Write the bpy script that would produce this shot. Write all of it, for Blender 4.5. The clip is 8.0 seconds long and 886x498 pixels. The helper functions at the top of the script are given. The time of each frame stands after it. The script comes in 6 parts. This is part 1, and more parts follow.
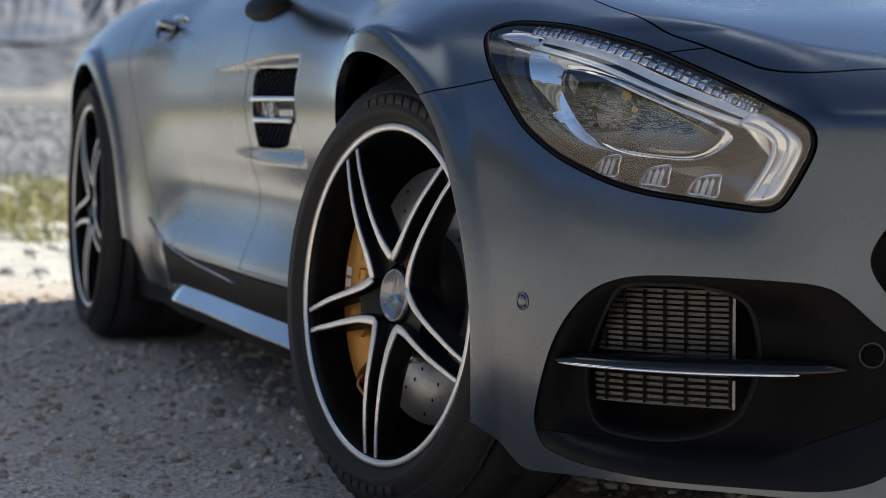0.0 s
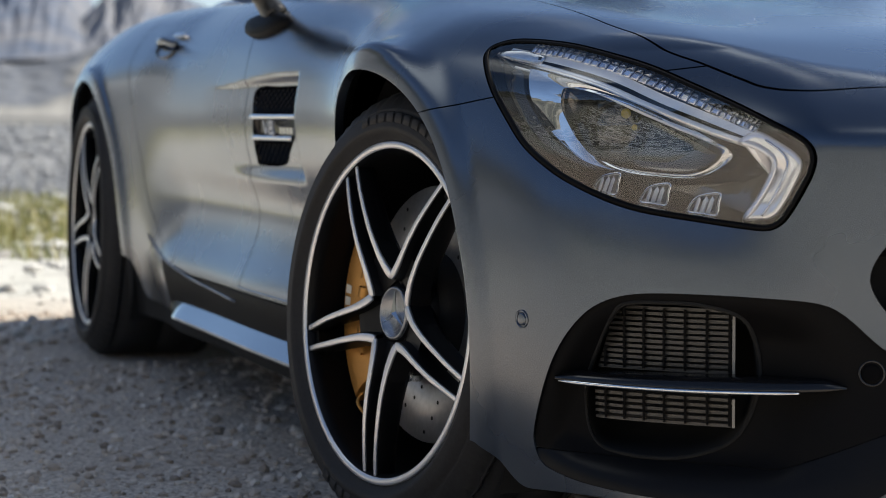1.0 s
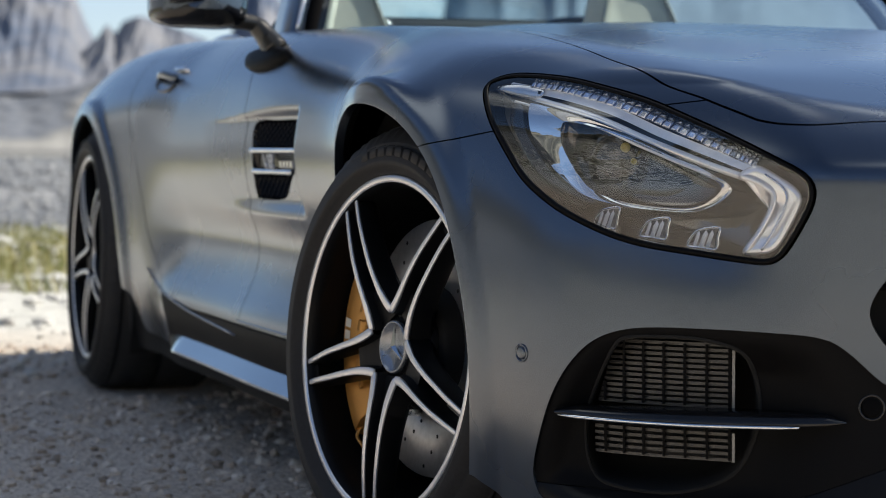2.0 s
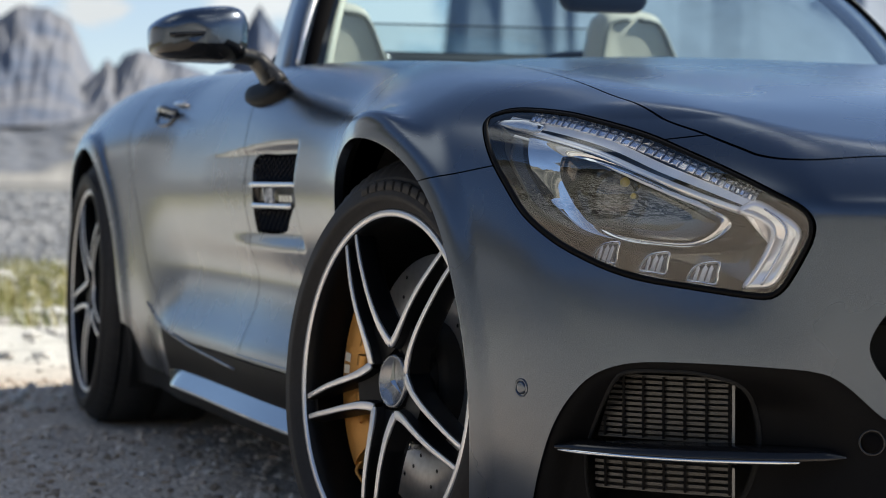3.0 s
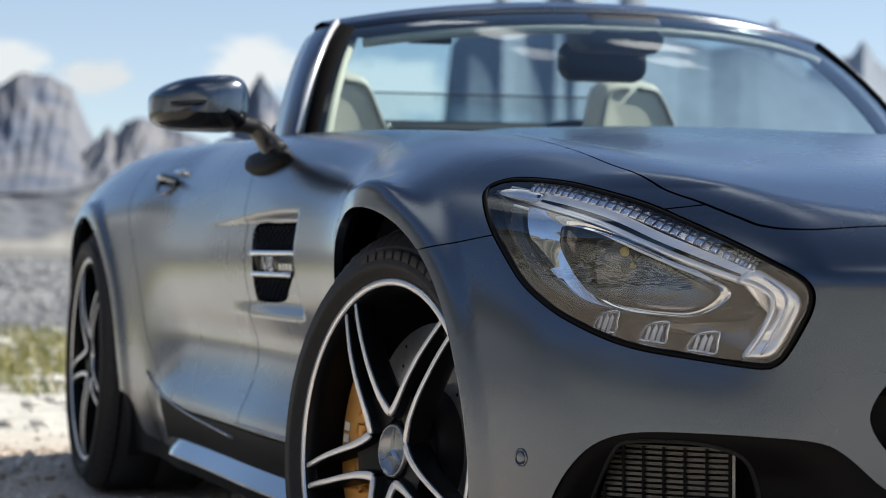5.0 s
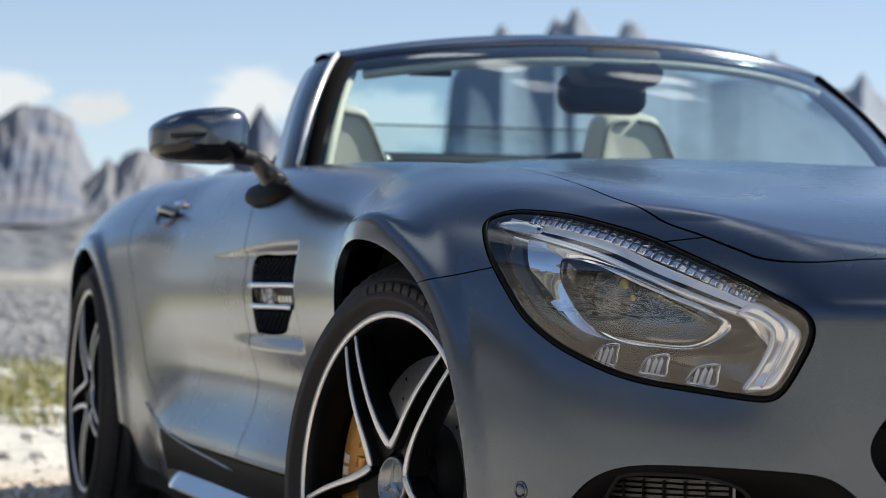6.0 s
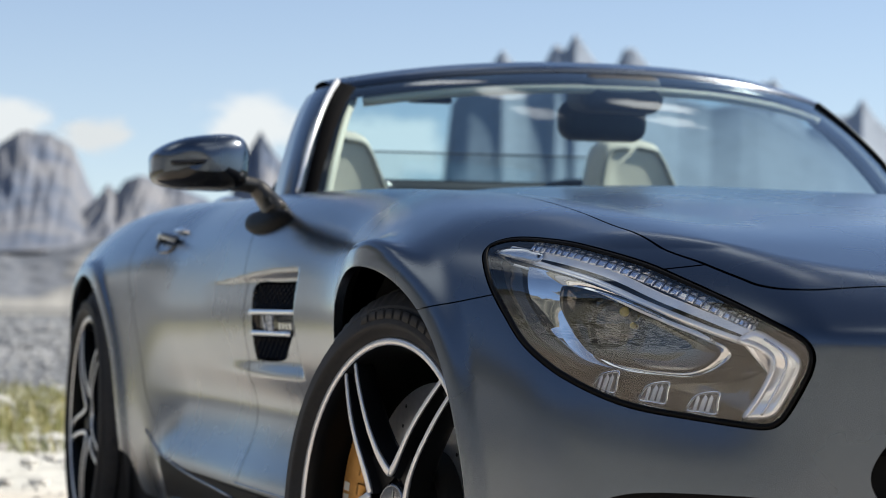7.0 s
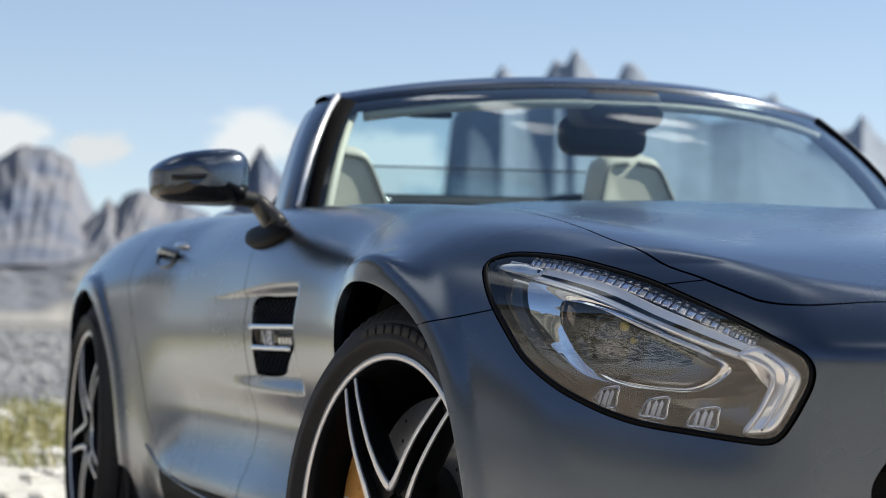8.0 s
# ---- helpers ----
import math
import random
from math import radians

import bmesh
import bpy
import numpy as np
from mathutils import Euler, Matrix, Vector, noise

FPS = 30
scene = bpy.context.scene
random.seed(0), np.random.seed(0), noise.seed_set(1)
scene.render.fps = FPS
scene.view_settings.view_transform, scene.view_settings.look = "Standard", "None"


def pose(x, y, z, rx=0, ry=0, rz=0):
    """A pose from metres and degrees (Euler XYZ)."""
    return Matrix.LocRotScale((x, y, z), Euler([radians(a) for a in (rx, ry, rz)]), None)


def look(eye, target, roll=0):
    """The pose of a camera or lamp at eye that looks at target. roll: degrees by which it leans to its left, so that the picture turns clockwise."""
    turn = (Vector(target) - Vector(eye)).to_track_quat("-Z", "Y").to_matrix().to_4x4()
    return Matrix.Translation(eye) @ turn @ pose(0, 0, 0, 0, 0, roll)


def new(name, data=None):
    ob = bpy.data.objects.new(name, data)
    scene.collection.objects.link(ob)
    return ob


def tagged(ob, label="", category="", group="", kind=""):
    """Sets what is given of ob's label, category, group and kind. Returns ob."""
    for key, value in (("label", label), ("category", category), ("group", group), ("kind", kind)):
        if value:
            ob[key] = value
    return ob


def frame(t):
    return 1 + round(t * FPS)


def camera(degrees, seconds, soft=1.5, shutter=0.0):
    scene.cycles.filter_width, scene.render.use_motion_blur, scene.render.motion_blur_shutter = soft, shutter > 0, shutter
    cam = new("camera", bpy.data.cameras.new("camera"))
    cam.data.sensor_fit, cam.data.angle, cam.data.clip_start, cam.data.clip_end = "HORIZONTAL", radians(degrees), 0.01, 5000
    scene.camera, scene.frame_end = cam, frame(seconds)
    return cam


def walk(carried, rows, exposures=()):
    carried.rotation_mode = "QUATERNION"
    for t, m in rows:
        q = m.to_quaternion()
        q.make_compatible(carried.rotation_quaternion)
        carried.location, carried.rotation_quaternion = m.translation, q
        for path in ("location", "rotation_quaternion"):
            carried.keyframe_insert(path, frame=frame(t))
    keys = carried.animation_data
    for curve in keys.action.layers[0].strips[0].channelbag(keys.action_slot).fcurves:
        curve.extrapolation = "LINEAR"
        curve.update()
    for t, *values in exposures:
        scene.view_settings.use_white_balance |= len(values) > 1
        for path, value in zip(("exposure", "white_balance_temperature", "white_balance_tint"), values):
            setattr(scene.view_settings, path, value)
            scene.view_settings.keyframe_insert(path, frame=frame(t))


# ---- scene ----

# ---------------------------------------------------------------- camera: a tripod head that tilts up
cam = camera(23.317, 8.0, 0.7)
cam.data.dof.use_dof = True
cam.data.dof.focus_distance = 2.85
cam.data.dof.aperture_fstop = 6.8
PIVOT, ARM = (3.1529, -1.8956, 0.6382), 0.0751       # the eye sits an arm's length ahead of the pivot
ROWS = [  # seconds, pitch, yaw, lean
    (0.0, -3.990, 71.710, 0.000), (0.5, -3.832, 71.705, -0.007), (1.0, -3.523, 71.700, -0.015), (1.5, -3.092, 71.695, -0.024),
    (3.0, -1.745, 71.684, -0.056), (3.5, -1.294, 71.681, -0.069), (4.0, -0.849, 71.679, -0.083), (4.5, -0.399, 71.677, -0.098),
    (6.0, 0.898, 71.673, -0.150), (6.5, 1.261, 71.672, -0.169), (7.0, 1.607, 71.672, -0.189), (7.5, 1.863, 71.672, -0.211),
    (8.0, 1.995, 71.673, -0.233),
]
walk(cam, [(t, Matrix.Translation(PIVOT) @ pose(0, 0, 0, 90 + pitch, lean, yaw) @ Matrix.Translation((0, 0, -ARM)))
           for t, pitch, yaw, lean in ROWS], [(0.0, 0.54, 7050, 10), (8.0, 0.54, 7050, 10)])

# ---------------------------------------------------------------- light: clear mountain sky, sun from beyond the car
SUN_DIR = Vector((0.10, 1.0, 0.95)).normalized()     # towards the sun
world = bpy.data.worlds.new("world")
scene.world = world
world.use_nodes = True
wn = world.node_tree.nodes
sky = wn.new("ShaderNodeTexSky")
sky.sky_type = "NISHITA"
sky.sun_disc = False
sky.sun_elevation = math.asin(SUN_DIR.z)
sky.sun_rotation = math.atan2(SUN_DIR.x, SUN_DIR.y)
sky.altitude = 3500
sky.air_density, sky.dust_density, sky.ozone_density = 1.0, 0.1, 2.6
wn["Background"].inputs["Strength"].default_value = 0.112
world.node_tree.links.new(sky.outputs[0], wn["Background"].inputs["Color"])
sun = new("sun", bpy.data.lights.new("sun", "SUN"))
sun.data.energy, sun.data.angle, sun.data.color = 4.3, radians(0.53), (1.0, 0.97, 0.91)
sun.matrix_world = look(SUN_DIR * 30, (0, 0, 0))

# ---------------------------------------------------------------- materials
def material(name, color, rough=0.5, metal=0.0, grain=0.0, grain_size=200.0, spread=0.0, bump=0.0, bump_size=300.0, coat=0.0, spec=0.5, patch=3.0):
    """A principled surface whose colour wanders at two scales and whose relief is fine noise."""
    m = bpy.data.materials.new(name)
    m.use_nodes = True
    nt = m.node_tree
    b = nt.nodes["Principled BSDF"]
    b.inputs["Base Color"].default_value = (*color, 1)
    b.inputs["Roughness"].default_value, b.inputs["Metallic"].default_value = rough, metal
    b.inputs["Coat Weight"].default_value, b.inputs["Coat Roughness"].default_value = coat, 0.05
    b.inputs["Specular IOR Level"].default_value = spec
    co = nt.nodes.new("ShaderNodeTexCoord")

    def noise_at(size, detail=4.0):
        n = nt.nodes.new("ShaderNodeTexNoise")
        n.inputs["Scale"].default_value, n.inputs["Detail"].default_value = size, detail
        nt.links.new(co.outputs["Object"], n.inputs["Vector"])
        return n
    if grain or spread:
        fine, broad = noise_at(grain_size), noise_at(patch)
        total = None
        for n, amount in ((fine, grain), (broad, spread)):
            f = nt.nodes.new("ShaderNodeMapRange")
            f.inputs[1].default_value, f.inputs[2].default_value = 0.25, 0.75
            f.inputs[3].default_value, f.inputs[4].default_value = 1 - amount, 1 + amount
            nt.links.new(n.outputs["Fac"], f.inputs[0])
            if total is None:
                total = f.outputs[0]
            else:
                k = nt.nodes.new("ShaderNodeMath")
                k.operation = "MULTIPLY"
                nt.links.new(total, k.inputs[0]), nt.links.new(f.outputs[0], k.inputs[1])
                total = k.outputs[0]
        mix = nt.nodes.new("ShaderNodeVectorMath")
        mix.operation = "SCALE"
        mix.inputs[0].default_value = color
        nt.links.new(total, mix.inputs["Scale"])
        nt.links.new(mix.outputs[0], b.inputs["Base Color"])
        rr = nt.nodes.new("ShaderNodeMapRange")
        rr.inputs[3].default_value, rr.inputs[4].default_value = rough * 0.9, min(1, rough * 1.12)
        nt.links.new(broad.outputs["Fac"], rr.inputs[0])
        nt.links.new(rr.outputs[0], b.inputs["Roughness"])
    if bump:
        h = nt.nodes.new("ShaderNodeBump")
        h.inputs["Strength"].default_value, h.inputs["Distance"].default_value = bump, 0.002
        nt.links.new(noise_at(bump_size).outputs["Fac"], h.inputs["Height"])
        nt.links.new(h.outputs[0], b.inputs["Normal"])
    return m


def clear(name, tint, gloss=0.05, rough=0.0):
    """A thin clear pane: seen through, with the gloss of its surface from both sides."""
    m = bpy.data.materials.new(name)
    m.use_nodes = True
    nt = m.node_tree
    nt.nodes.remove(nt.nodes["Principled BSDF"])
    tr, gl, lw, pw, mr, mx = (nt.nodes.new("ShaderNode" + k) for k in ("BsdfTransparent", "BsdfGlossy", "LayerWeight", "Math", "MapRange", "MixShader"))
    tr.inputs[0].default_value = (*tint, 1)
    gl.inputs["Roughness"].default_value = rough
    lw.inputs["Blend"].default_value = 0.5
    pw.operation = "POWER"
    pw.inputs[1].default_value = 5.0
    mr.inputs[3].default_value, mr.inputs[4].default_value = gloss, 1.0
    nt.links.new(lw.outputs["Facing"], pw.inputs[0]), nt.links.new(pw.outputs[0], mr.inputs[0]), nt.links.new(mr.outputs[0], mx.inputs[0])
    nt.links.new(tr.outputs[0], mx.inputs[1]), nt.links.new(gl.outputs[0], mx.inputs[2])
    nt.links.new(mx.outputs[0], nt.nodes["Material Output"].inputs[0])
    return m


PAINT = material("satin_grey_paint", (0.099, 0.118, 0.146), 0.27, 1.0, grain=0.03, grain_size=900, spread=0.03)
PAINT.node_tree.nodes["Principled BSDF"].inputs["Coat Weight"].default_value = 0.8
PAINT.node_tree.nodes["Principled BSDF"].inputs["Coat Roughness"].default_value = 0.20
# glossier skirt paint, its colour lightened to carry a bright sky reflection
SKIRT_BRIGHT = material("lightened_skirt_paint", (0.22, 0.235, 0.26), 0.16, 1.0, spread=0.02, coat=1.0)
BLACK = material("black_plastic", (0.0045, 0.0045, 0.005), 0.55, spec=0.08, grain=0.1, grain_size=400, spread=0.1, bump=0.05, bump_size=700)
MATT = material("matt_black", (0.004, 0.004, 0.0045), 0.8, spec=0.04, grain=0.1, spread=0.1)
GLOSS = material("gloss_black", (0.008, 0.008, 0.009), 0.16, grain=0.05, spread=0.05)
LIP = material("satin_black_lip", (0.008, 0.0085, 0.010), 0.32, grain=0.05, spread=0.08, spec=0.12)
VOID = material("dark_liner", (0.006, 0.006, 0.006), 0.9, grain=0.1, spread=0.2)
RUBBER = material("tyre_rubber", (0.030, 0.029, 0.029), 0.64, grain=0.15, grain_size=150, spread=0.15, bump=0.15, bump_size=400, spec=0.25)
RIM = material("black_rim", (0.004, 0.0042, 0.005), 0.42, grain=0.05, spread=0.1, spec=0.2)
SILVER = material("machined_aluminium", (0.78, 0.78, 0.79), 0.30, 0.75, grain=0.03, grain_size=600, spread=0.02)
TRIM = material("bright_trim", (0.93, 0.94, 0.95), 0.2, 0.3, spread=0.02)
BRIGHT = material("bright_chrome", (0.95, 0.96, 0.97), 0.09, 0.6, spread=0.02)
CHROME = material("chrome", (0.88, 0.89, 0.90), 0.03, 1.0, spread=0.02)
SATIN = material("satin_silver", (0.72, 0.74, 0.77), 0.22, 0.9, spread=0.02)
BRASS = material("bronze_caliper", (0.62, 0.30, 0.075), 0.38, 0.55, grain=0.06, grain_size=300, spread=0.06)
DISC = material("brake_disc", (0.52, 0.52, 0.52), 0.36, 0.8, grain=0.12, grain_size=120, spread=0.08)
STEEL = material("cooler_core", (0.075, 0.072, 0.069), 0.42, 0.5, grain=0.2, grain_size=500, spread=0.1)
LEATHER = material("cream_leather", (0.80, 0.69, 0.54), 0.5, grain=0.05, spread=0.06, bump=0.2, bump_size=500)
CABIN = material("dark_cabin", (0.02, 0.02, 0.022), 0.6, grain=0.1, spread=0.1, bump=0.1)
LENS = clear("headlight_lens", (0.96, 0.96, 0.96), 0.10)
SCREEN = clear("windscreen_glass", (0.54, 0.72, 0.78), 0.10)
CRYSTAL = material("light_guide", (0.62, 0.70, 0.84), 0.10, 0.75, spread=0.12, patch=60, coat=0.6)
FACET = material("clear_facet", (0.70, 0.71, 0.72), 0.10, 0.6, spread=0.15, patch=80)
BOWL = material("headlight_bowl", (0.145, 0.138, 0.125), 0.05, 1.0, spread=0.05, patch=30)
MIRROR = material("mirror_glass", (0.9, 0.92, 0.93), 0.02, 1.0)
BADGE = material("badge_silver", (0.8, 0.8, 0.82), 0.25, 0.8)

# ---------------------------------------------------------------- the car's body as one smooth solid
# x runs forward from the front axle, w is the distance from the middle plane, z is the height.
def spline(xs, ys):
    """A natural cubic through the knots, flat beyond them."""
    xs, ys = np.array(xs, float), np.array(ys, float)
    n, h = len(xs), np.diff(xs)
    a, b = np.eye(n), np.zeros(n)
    for i in range(1, n - 1):
        a[i, i - 1:i + 2] = h[i - 1], 2 * (h[i - 1] + h[i]), h[i]
        b[i] = 6 * ((ys[i + 1] - ys[i]) / h[i] - (ys[i] - ys[i - 1]) / h[i - 1])
    m = np.linalg.solve(a, b)

    def at(x):
        x = np.clip(x, xs[0], xs[-1])
        i = np.clip(np.searchsorted(xs, x) - 1, 0, n - 2)
        p, q, d = x - xs[i], xs[i + 1] - x, h[i]
        return (m[i] * q ** 3 + m[i + 1] * p ** 3) / (6 * d) + (ys[i] / d - m[i] * d / 6) * q + (ys[i + 1] / d - m[i + 1] * d / 6) * p
    return at


def smooth(a, b, x):
    t = np.clip((x - a) / (b - a), 0, 1)
    return t * t * (3 - 2 * t)


def smax(a, b, k):
    h = np.maximum(k - np.abs(a - b), 0) / k
    return np.maximum(a, b) + h * h * k / 4


FRONT, REAR = (0.0, 0.334), (-2.63, 0.3455)          # wheel centres (x, z)
waist = spline([-3.5, -3.2, -2.9, -2.63, -2.35, -2.05, -1.7, -1.3, -0.95, -0.75, -0.55, -0.42, -0.30, -0.18, -0.05, 0.1, 0.3, 0.6],
               [0.86, 0.925, 0.962, 0.975, 0.962, 0.936, 0.918, 0.908, 0.905, 0.900, 0.896, 0.902, 0.921, 0.943, 0.959, 0.963, 0.958, 0.95])
door_cut = spline([0.10, 0.20, 0.265, 0.305, 0.35, 0.40, 0.445, 0.52, 0.59, 0.64, 0.68, 0.72, 0.76, 0.80, 0.84, 0.87],
                  [-0.02, 0.0, 0.014, 0.010, -0.012, -0.034, -0.042, -0.022, -0.004, 0.0, -0.005, -0.013, -0.024, -0.037, -0.052, -0.064])
arch_cut = spline([0.10, 0.25, 0.40, 0.55, 0.65, 0.75, 0.85], [-0.05, -0.02, -0.004, 0.0, 0.002, -0.006, -0.04])
crest = spline([-3.55, -3.3, -3.0, -2.63, -2.2, -1.7, -1.2, -0.8, -0.4, 0.0, 0.3, 0.5, 0.7, 0.85, 0.95],
               [0.81, 0.865, 0.90, 0.922, 0.916, 0.901, 0.886, 0.872, 0.85, 0.82, 0.782, 0.745, 0.695, 0.65, 0.61])
middle = spline([-3.55, -3.2, -2.8, -2.3, -1.0, -0.6, -0.2, 0.2, 0.5, 0.7, 0.85, 0.97],
                [0.90, 0.92, 0.92, 0.915, 0.898, 0.866, 0.822, 0.776, 0.742, 0.71, 0.675, 0.63])
nose = spline([0.0, 0.2, 0.4, 0.55, 0.68, 0.78, 0.86, 0.92, 0.97, 1.05],
              [0.965, 0.955, 0.915, 0.855, 0.775, 0.69, 0.59, 0.48, 0.32, -0.1])
lean_wing = spline([0.10, 0.20, 0.33, 0.42, 0.46, 0.50, 0.54, 0.60, 0.66, 0.72], [-0.008, -0.004, 0.0, 0.0, -0.002, -0.009, -0.022, -0.055, -0.100, -0.15])
lean_nose = spline([0.10, 0.20, 0.32, 0.46, 0.54, 0.59, 0.612, 0.632, 0.66, 0.70, 0.72], [0.03, 0.02, 0.0, 0.0, 0.002, 0.002, -0.003, -0.021, -0.060, -0.122, -0.155])
corner = spline([0.10, 0.30, 0.44, 0.52, 0.60, 0.68, 0.76], [0.0, 0.0, 0.0, 0.007, 0.026, 0.054, 0.090])


def side(x, z):
    door = smooth(-2.12, -1.75, x) * (1 - smooth(-0.55, 0.1, x))
    w = waist(x) + door * door_cut(z) + (1 - door) * arch_cut(z)
    w = w - corner(z) * smooth(0.10, 0.45, x) - 0.034 * (1 - smooth(0.06, 0.36, z)) * smooth(0.0, 0.6, x)
    w = w + 0.010 * np.exp(-(x / 0.28) ** 2) * smooth(0.55, 0.72, z)
    for (cx, cz), size, lip, dent in ((FRONT, 0.378, 0.013, 0.0015), (REAR, 0.388, 0.007, 0.0)):
        r = np.hypot(x - cx, z - cz)
        w = w + lip * (1 - smooth(size + 0.018, size + 0.056, r)) + 0.004 * np.exp(-((r - size) / 0.045) ** 2) - dent * np.exp(-((r - size - 0.09) / 0.05) ** 2)
    # the scoop round the vent behind the front wheel
    fade = smooth(-1.50, -0.85, x)
    return w - 0.020 * fade * (1 - smooth(-0.757, -0.722, x)) * smooth(0.506, 0.542, z) * (1 - smooth(0.690, 0.694 + 0.024 * fade, z))


def top(x, w):
    m = smooth(0.0, 0.72, w)
    z = middle(x) * (1 - m) + crest(x) * m
    fall = 1.3 - (0.7 * smooth(-1.9, -1.3, x) + 0.0 * smooth(-1.2, 0.0, x)) * smooth(0.6, 0.2, x)
    return z - fall * np.maximum(w - 0.66, 0) ** 2 - 0.018 * np.exp(-((w - 0.56) / 0.12) ** 2) * smooth(0.6, 0.1, x)


def lean(z, w):
    """How far the front leans back with height: a sloping wing, an upright face beside the grille."""
    k = smooth(0.63, 0.75, w)
    swell = 0.003 * smooth(0.42, 0.51, z) * smooth(0.62, 0.71, w) * (1 - smooth(0.84, 0.91, w))      # the flange round the intake stands proud
    return k * lean_wing(z) + (1 - k) * lean_nose(z) - swell


def body(p):
    x, w, z = p[..., 0], np.abs(p[..., 1]), p[..., 2]
    a = smax(w - side(x, z), z - top(x, w), 0.10 + 0.04 * smooth(-1.3, -0.6, x))
    # the arch lips stand upright where the wing above them rounds inward
    for (cx, cz), size in ((FRONT, 0.378), (REAR, 0.388)):
        band_ = np.abs(np.hypot(x - cx, z - cz) - size - 0.008) - 0.026
        a = -smax(-a, -smax(w - side(x, z) - 0.001, band_, 0.012), 0.014)
    a = smax(a, (x - nose(w) - lean(z, w)) * 0.8, 0.025 + 0.075 * smooth(0.60, 0.76, w))
    a = smax(a, (-3.56 - 0.5 * (z - 0.9) ** 2 + 0.25 * w * w - x) * 0.8, 0.12)
    return a


def onto(start, way, far=3.0):
    """Where rays from inside leave the body."""
    a, b = np.zeros(way.shape[:-1]), np.full(way.shape[:-1], far)
    for _ in range(34):
        m = (a + b) / 2
        out = body(start + m[..., None] * way) > 0
        a, b = np.where(out, a, m), np.where(out, m, b)
    return start + a[..., None] * way


def outward(p, d=0.002):
    g = np.stack([body(p + np.eye(3)[i] * d) - body(p - np.eye(3)[i] * d) for i in range(3)], -1)
    return g / np.maximum(np.linalg.norm(g, axis=-1, keepdims=True), 1e-9)

# ---------------------------------------------------------------- mesh tools
def link(name, v, f, mat, parent=None, label="", normals=None, flat=False):
    """One mesh object from arrays of vertices and faces, under parent."""
    me = bpy.data.meshes.new(name)
    me.from_pydata(np.asarray(v, float).tolist(), [], [list(map(int, q)) for q in f])
    if not flat:
        me.polygons.foreach_set("use_smooth", [True] * len(me.polygons))
    me.materials.append(mat)
    if normals is not None:
        me.normals_split_custom_set_from_vertices(np.asarray(normals, float).tolist())
    ob = new(name, me)
    ob.parent = parent
    return tagged(ob, label)


def part(name, bm, mat, parent, label="", flat=False):
    me = bpy.data.meshes.new(name)
    bm.to_mesh(me)
    bm.free()
    if not flat:
        me.polygons.foreach_set("use_smooth", [True] * len(me.polygons))
        me.set_sharp_from_angle(angle=radians(38))
    me.materials.append(mat)
    ob = new(name, me)
    ob.parent = parent
    return tagged(ob, label)


FLIP = np.array([1, -1, 1.0])


def pair(name, v, f, mat, parents, label="", normals=None, flat=False):
    """The part on the right side of the car and its mirror image on the left."""
    v = np.asarray(v, float)
    out = []
    for k, parent in enumerate(parents):
        if parent is None:
            continue
        vv = v * FLIP if k else v
        ff = [q[::-1] for q in f] if k else f
        nn = None if normals is None else (normals * FLIP if k else normals)
        out.append(link(name, vv, ff, mat, parent, label, nn, flat))
    return out


def clip(v, f, g):
    """The part of a triangle mesh where g >= 0, cut along g = 0."""
    d = g(v)
    d = np.where(np.abs(d) < 1e-7, 1e-7, d)
    inside = d > 0
    n = inside[f].sum(1)
    keep = [f[n == 3]]
    cut = f[(n == 1) | (n == 2)]
    if len(cut):
        lone = np.where(inside[cut].sum(1) == 1, 1, 0)[:, None]
        first = (inside[cut] == lone.astype(bool)).argmax(1)
        cut = np.stack([cut[np.arange(len(cut)), (first + k) % 3] for k in range(3)], 1)
        ends = np.concatenate([cut[:, [0, 1]], cut[:, [0, 2]]])
        key, back = np.unique(np.sort(ends, 1), axis=0, return_inverse=True)
        back = back.reshape(-1)
        t = d[key[:, 0]] / (d[key[:, 0]] - d[key[:, 1]])
        fresh = v[key[:, 0]] + t[:, None] * (v[key[:, 1]] - v[key[:, 0]])
        ids = back + len(v)
        p, q = ids[:len(cut)], ids[len(cut):]
        v = np.concatenate([v, fresh])
        one = lone[:, 0] == 1
        keep.append(np.stack([cut[one, 0], p[one], q[one]], 1))
        keep.append(np.stack([p[~one], cut[~one, 1], cut[~one, 2]], 1))
        keep.append(np.stack([p[~one], cut[~one, 2], q[~one]], 1))
    f = np.concatenate(keep)
    used, back = np.unique(f, return_inverse=True)
    return v[used], back.reshape(-1, 3)


def rim_of(f):
    """The open edges of a triangle mesh, in the direction of their faces."""
    e = np.concatenate([f[:, [0, 1]], f[:, [1, 2]], f[:, [2, 0]]])
    _, back, count = np.unique(np.sort(e, 1), axis=0, return_inverse=True, return_counts=True)
    return e[count[back.reshape(-1)] == 1]


def with_lip(v, f, n, depth):
    """Adds walls that turn in from the open edges, so that a panel has thickness."""
    e = rim_of(f)
    a, b = v[e[:, 0]], v[e[:, 1]]
    na, nb = n[e[:, 0]], n[e[:, 1]]
    w = np.concatenate([a, b, b - depth * nb, a - depth * na])
    k, m = len(e), len(v)
    i = np.arange(k) + m
    out = np.cross(b - a, na)
    out /= np.maximum(np.linalg.norm(out, axis=1, keepdims=True), 1e-9)
    walls = np.concatenate([np.stack([i + k, i, i + 3 * k], 1), np.stack([i + k, i + 3 * k, i + 2 * k], 1)])
    return np.concatenate([v, w]), np.concatenate([f, walls]), np.concatenate([n, out, out, out, out])


